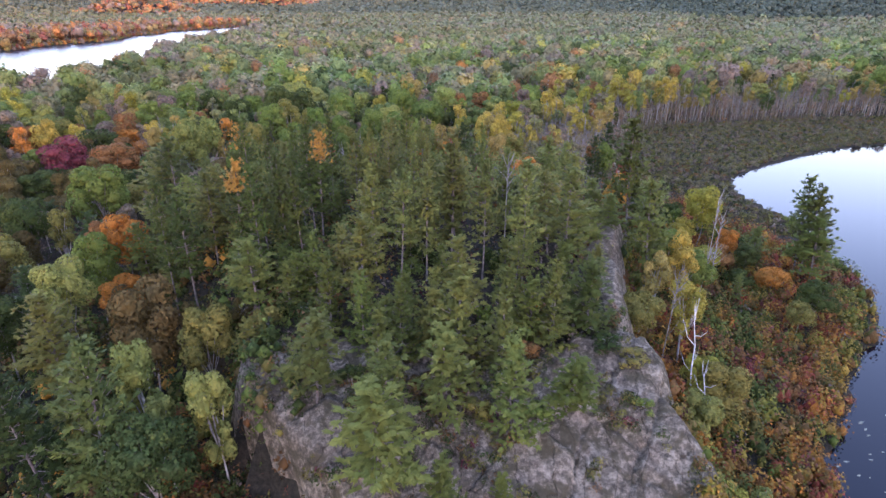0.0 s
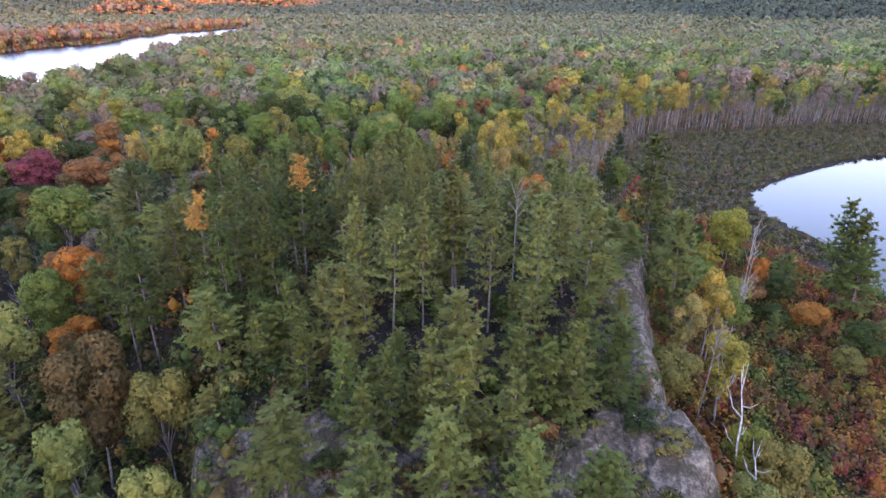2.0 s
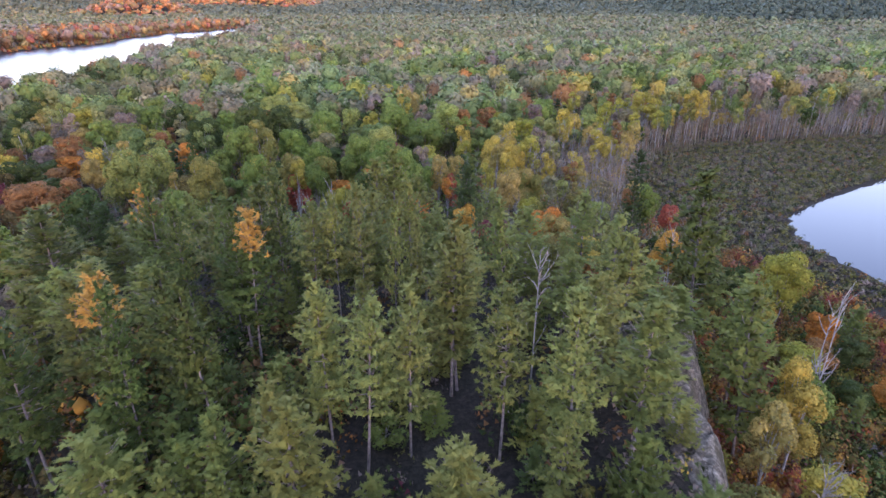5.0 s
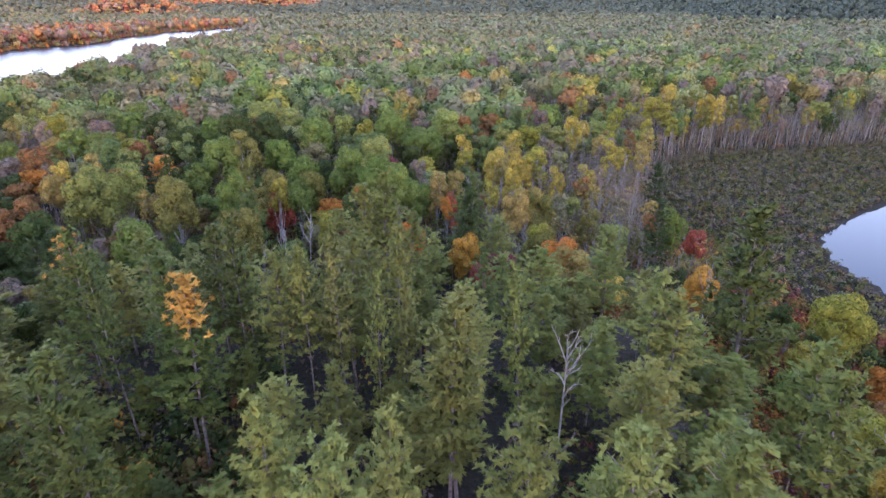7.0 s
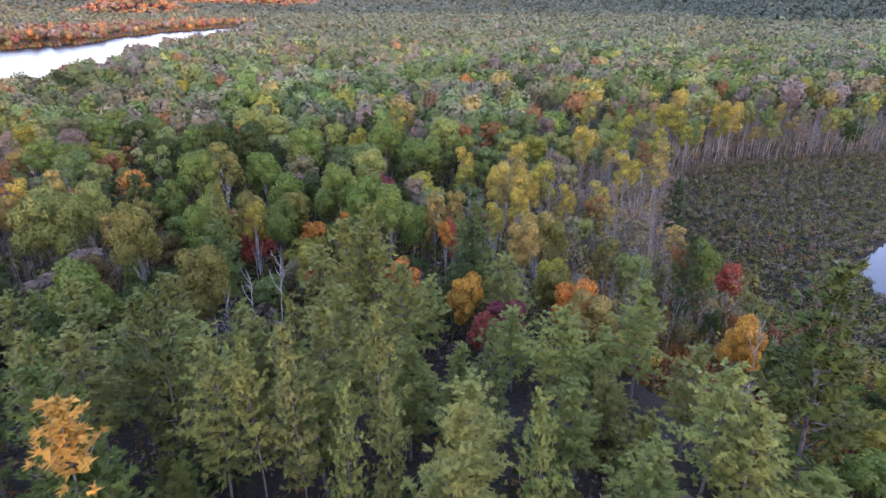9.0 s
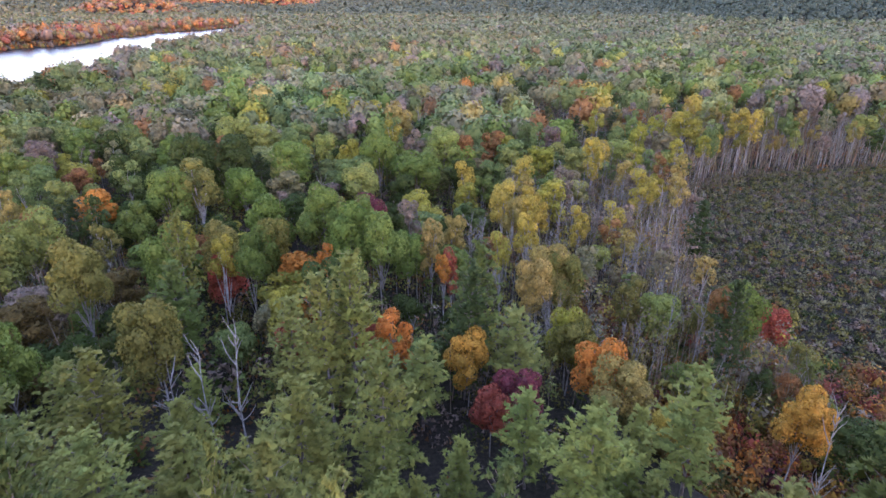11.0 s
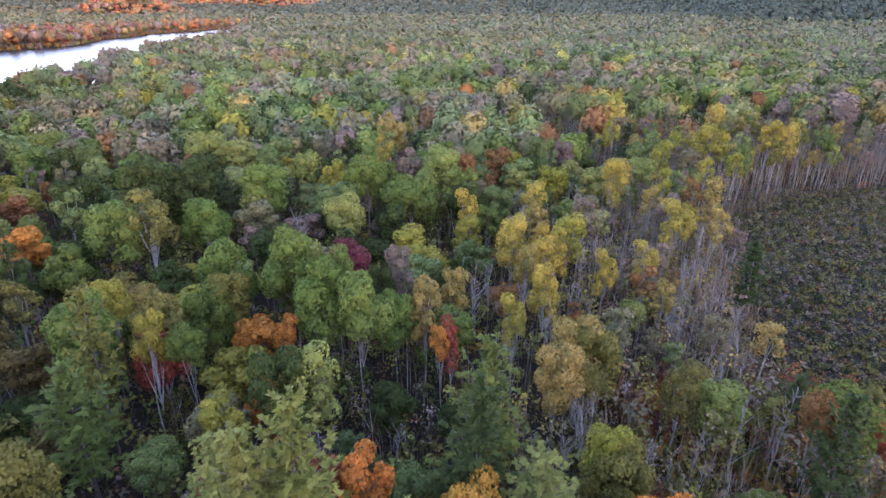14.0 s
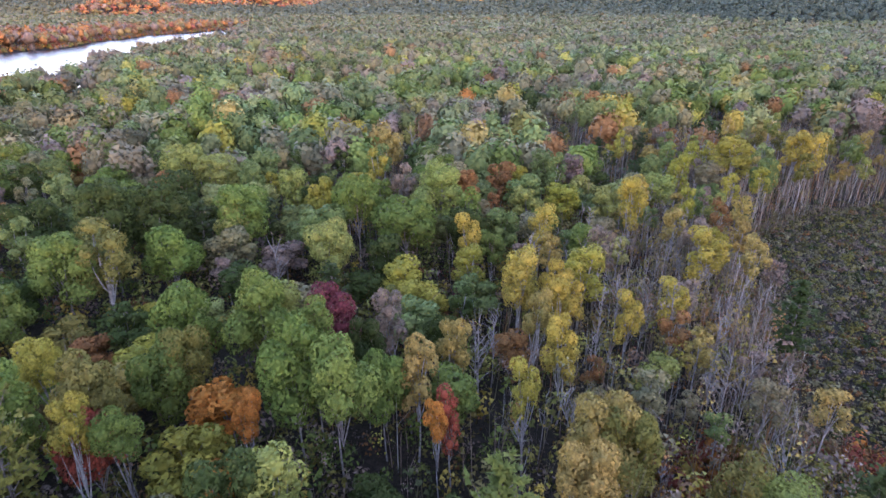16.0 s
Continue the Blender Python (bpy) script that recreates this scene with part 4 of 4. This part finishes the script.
cell = 5.5
for row in range(int(20 / cell), int(300 / cell)):
    for col in range(int(-250 / cell), int(250 / cell)):
        x, y = (col + rng.uniform(0.1, 0.9)) * cell, (row + rng.uniform(0.1, 0.9)) * cell
        if x < -0.80 * y - 14 or x > 0.80 * y + 14 or (y > 238 and x < 36) or y > 275 or (y < 60 and x < -55) or (y < 45 and -23 < x < 24):
            continue
        if wet(x, y) or in_marsh(x, y) or (x > 60 and y < 118):
            continue
        top_of_hill = float(hill_top(x, y))
        if top_of_hill > 5:
            if y < 53 and x > -26 or not room(x, y, 1.8, 0.74) or x > 23 or (x > 13 and y < 64):
                continue
            tall = y > 70 and rng.random() < 0.5
            plant(P if tall else Y, x, y, None, None, chosen({"pale pine": 4, "gold pine": 2.5, "pine": 2, "blue pine": 0.5}), height=rng.uniform(9.5, 13) if tall else rng.uniform(4, 7.5))
            continue
        if x > 22 and y < 125:
            if room(x, y, 1.8, 0.7) and rng.random() < 0.40 and x < lagoon_edge(y) - 7:
                kind = chosen({M: 1, Y: 0.8, A: 0.6})
                tint = chosen({"pine": 2, "blue pine": 1}) if kind == Y else chosen({"green": 2, "deep green": 2, "olive": 2, "russet": 1, "orange": 0.5, "yellow green": 1})
                plant(kind, x, y, None, None, tint, height=rng.uniform(4.5, 8))
            continue
        if not room(x, y, 2.8, 0.80):
            continue
        far = y > 138
        bare_share = bareness(x, y)
        u = rng.random()
        if y < 118:
            kind = chosen({P: 1.6, M: 3, A: 0.8, "bare_tree": 0.3, Y: 0.5})
            tint = chosen(WEST if x < -20 else FLANK) if kind in (M, A) else chosen({"pine": 2, "deep green": 4, "blue pine": 1})
            if kind in (P, Y):
                plant(kind, x, y, None, None, tint, height=rng.uniform(9, 14) if kind == P else rng.uniform(5, 8))
            else:
                plant(kind, x, y, None, None, tint, height=rng.uniform(8, 13.5))
            continue
        mix = WEST if x < -28 and y < 150 else FLANK if x < -38 and y < 172 else GREENS
        h = rng.uniform(8.5, 15.5) if y > 178 or abs(x) > 48 else rng.uniform(6.5, 11.0)
        if u < bare_share * 0.45:
            plant("far_bare_tree" if y > 172 else "bare_tree", x, y, None, None, "none", height=h * 0.95)
        elif u < bare_share:
            plant("far_aspen" if far else A, x, y, None, None, chosen(EDGE), height=h)
        elif u > 0.965:
            plant("far_pine" if far else P, x, y, None, None, "deep green", height=h)
        elif u > 0.78:
            plant("far_aspen" if far else A, x, y, None, None, chosen(mix), height=h * 1.05)
        else:
            plant("far_maple" if far else M, x, y, None, rng.uniform(3.0, 4.6) * min(1, h / 10), chosen(mix), height=h)


# young pines and bushes under the pines of the hill
young = 0
for _ in range(900):
    x, y = rng.uniform(-33, 20), rng.uniform(50, 112)
    if young >= 45 or hill_top(x, y) < 5 or not room(x, y, 0.9, 0.42) or (x > 15 and y < 64):
        continue
    if rng.random() < 0.6:
        plant(Y, x, y, None, None, chosen({"pale pine": 2, "pine": 3, "blue pine": 1, "gold pine": 1}), height=rng.uniform(3.0, 6.5))
    else:
        plant("shrub", x, y, None, rng.uniform(1.2, 2.2), chosen({"green": 3, "deep green": 3, "olive": 2, "russet": 1, "crimson": 0.6, "yellow": 0.4}), height=rng.uniform(2.2, 4.0))
    young += 1

for _ in range(1500):
    x, y = rng.uniform(-30, 170), rng.uniform(128, 272)
    if x > tree_line(y) - 1 or x < tree_line(y) - 48 * rng.random() or COUNTS["bare_tree"] > 210 or not room(x, y, 0.4, 0.36) or wet(x, y):
        continue
    plant("far_bare_tree" if y > 190 or rng.random() < 0.5 else "bare_tree", x, y, None, None, "none", height=rng.uniform(6.5, 13))


# ---- woods, scrub and reeds past counting ----
def stuff(name, verts, faces, tints, per, mat, label, category, owner=None, normals=None):
    me = mesh_from(name, verts, faces, [mat], normals is not None)
    col = me.attributes.new("tint", "FLOAT_COLOR", "POINT")
    rgba = np.ones((len(verts), 4), np.float32)
    rgba[:, :3] = np.repeat(tints, per * faces.shape[1], axis=0) if owner is None else tints[owner]
    col.data.foreach_set("color", rgba.ravel())
    if normals is not None:
        soften(me, normals)
    return tagged(new(name, me), label, category, kind="stuff")


def heads(xyz, radius, deep, per, flake, heart=2, inner=0.62):
    """Crowns as heaps of leaf clumps: per clumps over the upper side of each, round a denser heart."""
    n = len(xyz)
    d = unit(rng.normal(size=(n, per, 3)) + [0, 0, 0.45])
    lump = 1 + 0.24 * np.sin(d[..., 0] * 5 + rng.uniform(0, 6, (n, 1))) * np.cos(d[..., 1] * 5 + rng.uniform(0, 6, (n, 1)))
    axes = np.stack([radius, radius, deep], 1)
    p = xyz[:, None] + d * axes[:, None] * (lump * rng.uniform(0.74, 1.04, (n, per)))[..., None]
    flat = d.reshape(-1, 3)
    v, f = chips(p.reshape(-1, 3), flat + rng.normal(size=flat.shape) * 0.3, np.repeat(radius * flake, per), 0.85)
    owner = np.repeat(np.arange(n), per * 3)
    normals = np.repeat(unit(flat + rng.normal(size=flat.shape) * 0.2), 3, axis=0)
    if heart:
        cv, cf, cn = cores(xyz, axes * inner, heart == 1)
        f = np.concatenate([f, cf + len(v)])
        v, normals, owner = np.concatenate([v, cv]), np.concatenate([normals, cn]), np.concatenate([owner, np.repeat(np.arange(n), len(cv) // n)])
    return v, f, owner, normals


def tint_rows(weights, n):
    keys = list(weights)
    w = np.array([weights[k] for k in keys], float)
    table = np.array([TINTS[k] for k in keys])
    return table[rng.choice(len(keys), n, p=w / w.sum())] * rng.uniform(0.8, 1.22, (n, 1))


def spread(y0, y1, step, wide):
    xs, ys = [], []
    y = y0
    while y < y1:
        s = step(y)
        x = np.arange(-wide(y), wide(y), s)
        xs.append(x + rng.uniform(-0.62, 0.62, len(x)) * s)
        ys.append(np.full(len(x), y) + rng.uniform(-0.62, 0.62, len(x)) * s)
        y += s
    return np.concatenate(xs), np.concatenate(ys)


FAR = {"soft green": 5, "pale green": 0.4, "green": 2.5, "deep green": 1.2, "yellow green": 0.5, "grey olive": 3, "russet": 0.35, "pale gold": 0.3, "orange": 0.06, "mauve brown": 0.4}
SUNNY = {"orange": 1.6, "russet": 2.4, "red": 1.4, "pale gold": 1.2, "mauve brown": 1.4, "olive": 1}


def woods(name, y0, y1, step, per, flake, grow, lobes=1):
    x, y = spread(y0, y1, step, lambda v: 0.74 * v + 26)
    keep = ~wet(x, y) & ~in_marsh(x, y) & ((y > 275) | (x < 36))
    x, y = x[keep], y[keep]
    n = len(x)
    r = rng.uniform(0.36, 0.72, n) * np.array([step(v) for v in y]) * (1 + 0.3 * smooth(1200, 2200, y))
    h = 11.8 + 2.2 * wavy(x, y, 33, 4) + rng.normal(size=n) * 1.5 + 0.5 * r
    z = land(x, y)
    # distance haze put into the leaf tint: greyer, and brighter past 420 m
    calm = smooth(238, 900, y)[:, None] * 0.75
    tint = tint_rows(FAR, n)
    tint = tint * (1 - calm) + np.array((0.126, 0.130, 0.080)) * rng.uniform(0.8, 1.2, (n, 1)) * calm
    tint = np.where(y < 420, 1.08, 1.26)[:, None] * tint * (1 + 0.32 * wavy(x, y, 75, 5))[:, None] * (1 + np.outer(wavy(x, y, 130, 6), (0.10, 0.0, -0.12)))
    brown = smooth(-0.1, 0.6, wavy(x, 1.6 * y, 60, 1.5))[:, None] * rng.uniform(0, 0.85, (n, 1))
    tint = tint * (1 - brown) + np.array(TINTS["mauve brown"]) * brown
    spit = smooth(40, 10, x - river_near(y))[:, None] * (y > 430)[:, None] * (y < 1000)[:, None] * rng.uniform(0.3, 1, (n, 1))
    tint = tint * (1 - spit) + np.array(TINTS["mauve brown"]) * spit
    # skyline woods fade to one grey-green, haze painted into the tint
    far_haze = smooth(1500, 2400, y)[:, None]
    tint = tint * (1 - far_haze) + np.array((0.100, 0.118, 0.088)) * rng.uniform(0.8, 1.2, (n, 1)) * far_haze
    west = river_far(y) - x
    # far bank in autumn leaf; orange on the hills paints in low sunlight
    autumn = (west > -5) & (west < rng.uniform(20, 160, n)) & (y < 1400) | (x < -300) & (z > 9) & ((np.abs(x + 960) < 190) & (y < 2200) & (y > 1760) | (np.abs(x + 1080) < 380) & (y > 3250) & (y < 3750)) & (rng.random(n) < 0.9)
    tint = np.where(autumn[:, None], 0.7 * tint_rows(SUNNY, n) + 0.3 * np.array((0.30, 0.19, 0.14)), tint)
    h = np.where(autumn, h + rng.uniform(-4, 4, n), h)
    deep = np.minimum(h * 0.48, r * 1.2) * grow
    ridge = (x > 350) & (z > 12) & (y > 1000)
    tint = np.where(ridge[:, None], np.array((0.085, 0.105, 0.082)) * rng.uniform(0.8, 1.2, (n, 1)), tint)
    fallen = fallen_leaf(x, y)
    stay = rng.random(n) > 0.66 * fallen
    tint = np.where((rng.random(n) < 0.75 * fallen)[:, None], tint_rows({"mauve brown": 2.5, "pale gold": 1.5, "yellow": 0.8, "russet": 1.2, "olive": 2, "yellow green": 1.2}, n), tint)
    x, y, z, h, r, deep, tint = x[stay], y[stay], z[stay], h[stay], r[stay], deep[stay], tint[stay]
    top = np.stack([x, y, z + h - deep], 1)
    if lobes > 1:  # crowns of several lobes
        aside = unit(rng.normal(size=(len(x), lobes, 3)) * [1, 1, 0.7]) * 0.36
        top = (top[:, None] + aside * np.stack([r, r, deep], 1)[:, None]).reshape(-1, 3)
        r, deep, tint = (np.repeat(q, lobes, axis=0) for q in (r, deep, tint))
        r, deep = r * rng.uniform(0.56, 0.86, len(r)), deep * 0.70
    v, f, owner, normals = heads(top, r, deep, per, flake, 2 if y0 < 1500 else 1, 0.62 if y0 < 340 else 0.72)
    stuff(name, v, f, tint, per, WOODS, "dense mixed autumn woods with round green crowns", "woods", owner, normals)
    return n


woods("near_woods", 238, 340, lambda v: 8.8, 105, 0.34, 1.0, 5)
woods("mid_woods", 340, 500, lambda v: 9.6, 56, 0.42, 1.0, 4)
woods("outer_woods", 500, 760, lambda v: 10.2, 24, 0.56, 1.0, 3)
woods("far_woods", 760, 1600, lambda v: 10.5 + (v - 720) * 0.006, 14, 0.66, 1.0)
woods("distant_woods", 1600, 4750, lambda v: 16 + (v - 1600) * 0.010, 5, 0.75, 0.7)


def scrub(name, x, y, r, tint, per, flake, label, category, squash=0.8, lie=land, heart=0, inner=0.6):
    v, f, owner, normals = heads(np.stack([x, y, lie(x, y) + r * 0.3], 1), r, r * squash, per, flake, heart, inner)
    stuff(name, v, f, tint, per, WOODS, label, category, owner, normals)


# colourful brush on the slope between cliff and lagoon
x, y = rng.uniform(20, 82, 7600), rng.uniform(24, 150, 7600)
keep = (x < lagoon_edge(y) + 0.2) & (hill_top(x, y) < 7) & (x < tree_line(y) + 14)
x, y = x[keep], y[keep]
warm = smooth(-0.45, 0.35, wavy(x, y, 9, 3.3) + 0.5 * wavy(x, y, 3.5, 1.2) + rng.normal(size=len(x)) * 0.25)[:, None]
SLOPE = tint_rows({"russet": 3, "red": 2.4, "orange": 2.2, "bright orange": 1.2, "crimson": 0.8}, len(x)) * warm + tint_rows({"yellow green": 2, "olive": 3, "green": 3, "deep green": 2.5, "yellow": 1.4}, len(x)) * (1 - warm)
scrub("slope_brush", x, y, rng.uniform(0.6, 1.7, len(x)), SLOPE * 0.66, 46, 0.25, "tangled red, orange and yellow autumn brush", "brush", 1.45, land, 1, 0.55)

# red and orange brush below the west end of the rock
x, y = rng.uniform(-34, -5, 900), rng.uniform(22, 46, 900)
keep = hill_top(x, y) < 5
x, y = x[keep], y[keep]
scrub("west_brush", x, y, rng.uniform(0.5, 1.4, len(x)), tint_rows({"red": 2, "orange": 1.2, "russet": 3, "deep green": 4, "bronze": 2}, len(x)) * 0.6, 50, 0.28, "red and orange low brush under the rock", "brush", 1.2, land, 1, 0.55)

# bushes under the trees on the west flank of the hill
x, y = rng.uniform(-58, -13, 1100), rng.uniform(40, 84, 1100)
keep = (hill_top(x, y) < 11.5) | (y > 50)
x, y = x[keep], y[keep]
scrub("flank_undergrowth", x, y, rng.uniform(0.7, 1.9, len(x)), tint_rows({"deep green": 5, "bronze": 2, "olive": 2, "russet": 1, "green": 2, "bright orange": 0.3}, len(x)) * 0.8, 40, 0.26, "dark green and bronze bushes under the flank trees", "undergrowth", 1.2, land, 1, 0.5)

# autumn bushes down to the water on the far bank of the river
y = rng.uniform(430, 1390, 1500)
x = river_far(y) - rng.uniform(2, 26, len(y))
scrub("bank_brush", x, y, rng.uniform(1.8, 4.2, len(x)), tint_rows({"russet": 3, "orange": 1.5, "mauve brown": 3, "olive": 2, "red": 0.8, "pale gold": 0.6}, len(x)) * 0.9, 16, 0.5, "russet and orange bushes along the far river bank", "brush", 1.3, land, 1, 0.7)

# undergrowth in the woods
x, y = rng.uniform(-110, 190, 11000), rng.uniform(34, 276, 11000)
keep = ~wet(x, y) & ~in_marsh(x, y) & (x > -0.85 * y - 10) & (x < tree_line(y)) & ((hill_top(x, y) < 3) | (y > 50) & (x < 19))
x, y = x[keep], y[keep]
scrub("undergrowth", x, y, rng.uniform(0.7, 2.1, len(x)), tint_rows({"mauve brown": 4, "russet": 2, "olive": 3, "deep green": 3, "yellow": 0.5, "orange": 0.3, "crimson": 0.2}, len(x)) * 0.65,
      28, 0.26, "low brown and green undergrowth between the trees", "undergrowth")

# marsh tussocks
x, y = spread(112, 262, lambda v: 1.10, lambda v: 300)
keep = in_marsh(x, y) & (x > 36) & (x < 0.85 * y + 30)
x, y = x[keep], y[keep]
scrub("marsh_tussocks", x, y, rng.uniform(0.5, 1.1, len(x)), tint_rows({"olive": 3, "mauve brown": 1.8, "grey olive": 3, "russet": 0.6, "deep green": 1}, len(x)) * 0.60 * rng.uniform(0.7, 1.35, (len(x), 1)),
      20, 0.44, "low brown-green marsh tussocks and sweet gale", "marsh plants", 0.75, land, 1, 0.40)
# thicket of half-grown trees under and between the crowns
n = 2600
x, y = rng.uniform(-75, 60, n), rng.uniform(116, 245, n)
keep = (x < tree_line(y) - 1) & ~wet(x, y)
x, y = x[keep], y[keep]
n = len(x)
r = rng.uniform(0.8, 1.9, n)
edge = np.clip((tree_line(y) - x) / 45.0, 0, 1)[:, None]
tint = 0.8 * tint_rows({"green": 3, "olive": 3, "light green": 2, "deep green": 1, "mauve brown": 1.5, "russet": 0.8, "yellow": 0.5}, n) * edge + tint_rows({"mauve brown": 4, "pale gold": 2, "olive": 3, "yellow": 1, "russet": 1}, n) * (1 - edge)
v, f, owner, normals = heads(np.stack([x, y, land(x, y) + rng.uniform(1.5, 4.5, n)], 1), r, r * 1.25, 44, 0.38, 0)
stuff("thicket", v, f, tint, 44, WOODS, "thicket of half-grown broadleaf trees between the trunks", "thicket", owner, normals)

# grey shrubs along the foot of the bare trees
n = 900
y = rng.uniform(122, 262, n)
x = tree_line(y) + rng.uniform(-5, 2.5, n)
keep = (x < 0.8 * y + 30) & ~wet(x, y)
x, y = x[keep], y[keep]
scrub("edge_shrubs", x, y, rng.uniform(0.7, 1.7, len(x)), tint_rows({"mauve brown": 4, "grey olive": 3, "olive": 1.5, "russet": 0.7}, len(x)) * 0.62,
      44, 0.24, "low grey-brown shrubs between marsh and bare trees", "shrubs", 1.1)

# pale floating weed on the lagoon
n = 90
x, y = rng.uniform(42, 60, n), rng.uniform(30, 56, n)
keep = x > lagoon_edge(y) + 1.2
x, y = x[keep], y[keep]
n = len(x)
v, f = flakes(np.stack([x, y, np.full(n, 0.02)], 1), np.tile([0, 0, 1.0], (n, 1)), rng.uniform(0.3, 0.9, n), 0.4, np.tile([1.0, 0.3, 0], (n, 1)) + rng.normal(size=(n, 3)) * 0.3)
v[:, 2] = 0.02
stuff("floating_weed", v, f, np.tile((0.30, 0.31, 0.27), (n, 1)), 1, WOODS, "scattered pale floating weed on dark water", "water plants")

# slim bare stems where the leaves are down: along the marsh, in patches of the woods
n = 80000
x, y = rng.uniform(-150, 260, n), rng.uniform(118, 345, n)
edge = np.where(y < 262, tree_line(y) - x, 30.0)
want = np.maximum(np.exp(-np.maximum(edge - 3, 0) / 20.0) * (edge > -3) * (y < 262), 0.5 * smooth(0.25, 0.75, wavy(x, y, 38, 1.5)) * (edge > 0))
want = np.maximum(want, 0.9 * fallen_leaf(x, y) * (edge > 0))
keep = (rng.random(n) < want) & ~wet(x, y) & (np.abs(x) < 0.74 * y + 20)
x, y, edge = x[keep], y[keep], edge[keep]
n = len(x)
tall = rng.uniform(4.0, 12.5, n) * np.where(edge < 3, 0.45, 1.0) * (0.82 + 0.22 * wavy(x, y, 9, 2))
z = land(x, y)
root = np.stack([x, y, z - 0.2], 1)
lean = rng.normal(size=(n, 2)) * 0.05
spikes = []
for k in range(5):
    low = 0.0 if k == 0 else rng.uniform(0.35, 0.8, n)
    high = 1.0 if k == 0 else np.minimum(1.0, low + rng.uniform(0.2, 0.4, n))
    off = 0.0 if k == 0 else rng.normal(size=(n, 2)) * 0.13
    a = rng.uniform(0, 6.28, n)
    wide = (rng.uniform(0.05, 0.09, n) if k == 0 else rng.uniform(0.02, 0.04, n))
    foot = root + np.concatenate([lean * (tall * low)[:, None], (tall * low)[:, None] if k else np.zeros((n, 1))], 1)
    tip = root + np.concatenate([(lean + off) * (tall * high)[:, None], (tall * high)[:, None] if k else tall[:, None]], 1)
    across = np.stack([np.cos(a) * wide, np.sin(a) * wide, np.zeros(n)], 1)
    spikes.append(np.stack([foot - across, foot + across, tip], 1))
v = np.stack(spikes, 1).reshape(-1, 3)
stuff("bare_stems", v, np.arange(15 * n).reshape(5 * n, 3), tint_rows({"mauve brown": 3, "none": 1.2, "grey olive": 0.8, "russet": 0.5}, n), 5, WOODS, "slim grey leafless stems standing close together", "bare stems")
# sparse late leaves on the slim trees along the marsh
n = 5200
x, y = rng.uniform(-20, 250, n), rng.uniform(122, 330, n)
edge = np.where(y < 262, tree_line(y) - x, 30.0)
want = np.maximum(np.exp(-np.maximum(edge - 2, 0) / 26.0) * (edge > 0) * (y < 262), 0.8 * fallen_leaf(x, y) * (edge > 0))
keep = (rng.random(n) < want) & ~wet(x, y) & (np.abs(x) < 0.74 * y + 20)
x, y = x[keep], y[keep]
n = len(x)
r = rng.uniform(0.6, 1.5, n)
v, f, owner, normals = heads(np.stack([x, y, land(x, y) + rng.uniform(3.5, 10.0, n)], 1), r, r * rng.uniform(1.2, 2.2, n), 34, 0.24, 0)
stuff("late_leaves", v, f, tint_rows({"mauve brown": 3, "pale gold": 2, "olive": 2.5, "russet": 1.2, "yellow green": 1.2, "grey olive": 1.5}, n), 34, WOODS, "thin late leaves on slim trees beside the marsh", "foliage", owner, normals)
# moss and low plants in the clefts of the rock
n = 2600
x, y = rng.uniform(-20, 22, n), rng.uniform(26, 60, n)
centre = np.exp(-((x - 2) / 8.0) ** 2 - ((y - 43) / 6.0) ** 2)
keep = (hill_top(x, y) > 3) & (wavy(x, y, 5.0, 2.2) > 0.40 - 1.1 * centre)
x, y = x[keep], y[keep]
scrub("rock_plants", x, y, rng.uniform(0.25, 0.8, len(x)), tint_rows({"olive": 3, "deep green": 3, "russet": 1.5, "mauve brown": 1.5, "crimson": 0.3}, len(x)) * 0.75, 60, 0.32, "moss, juniper and low brown bushes in the rock clefts", "low plants", 0.8, ledge_height)
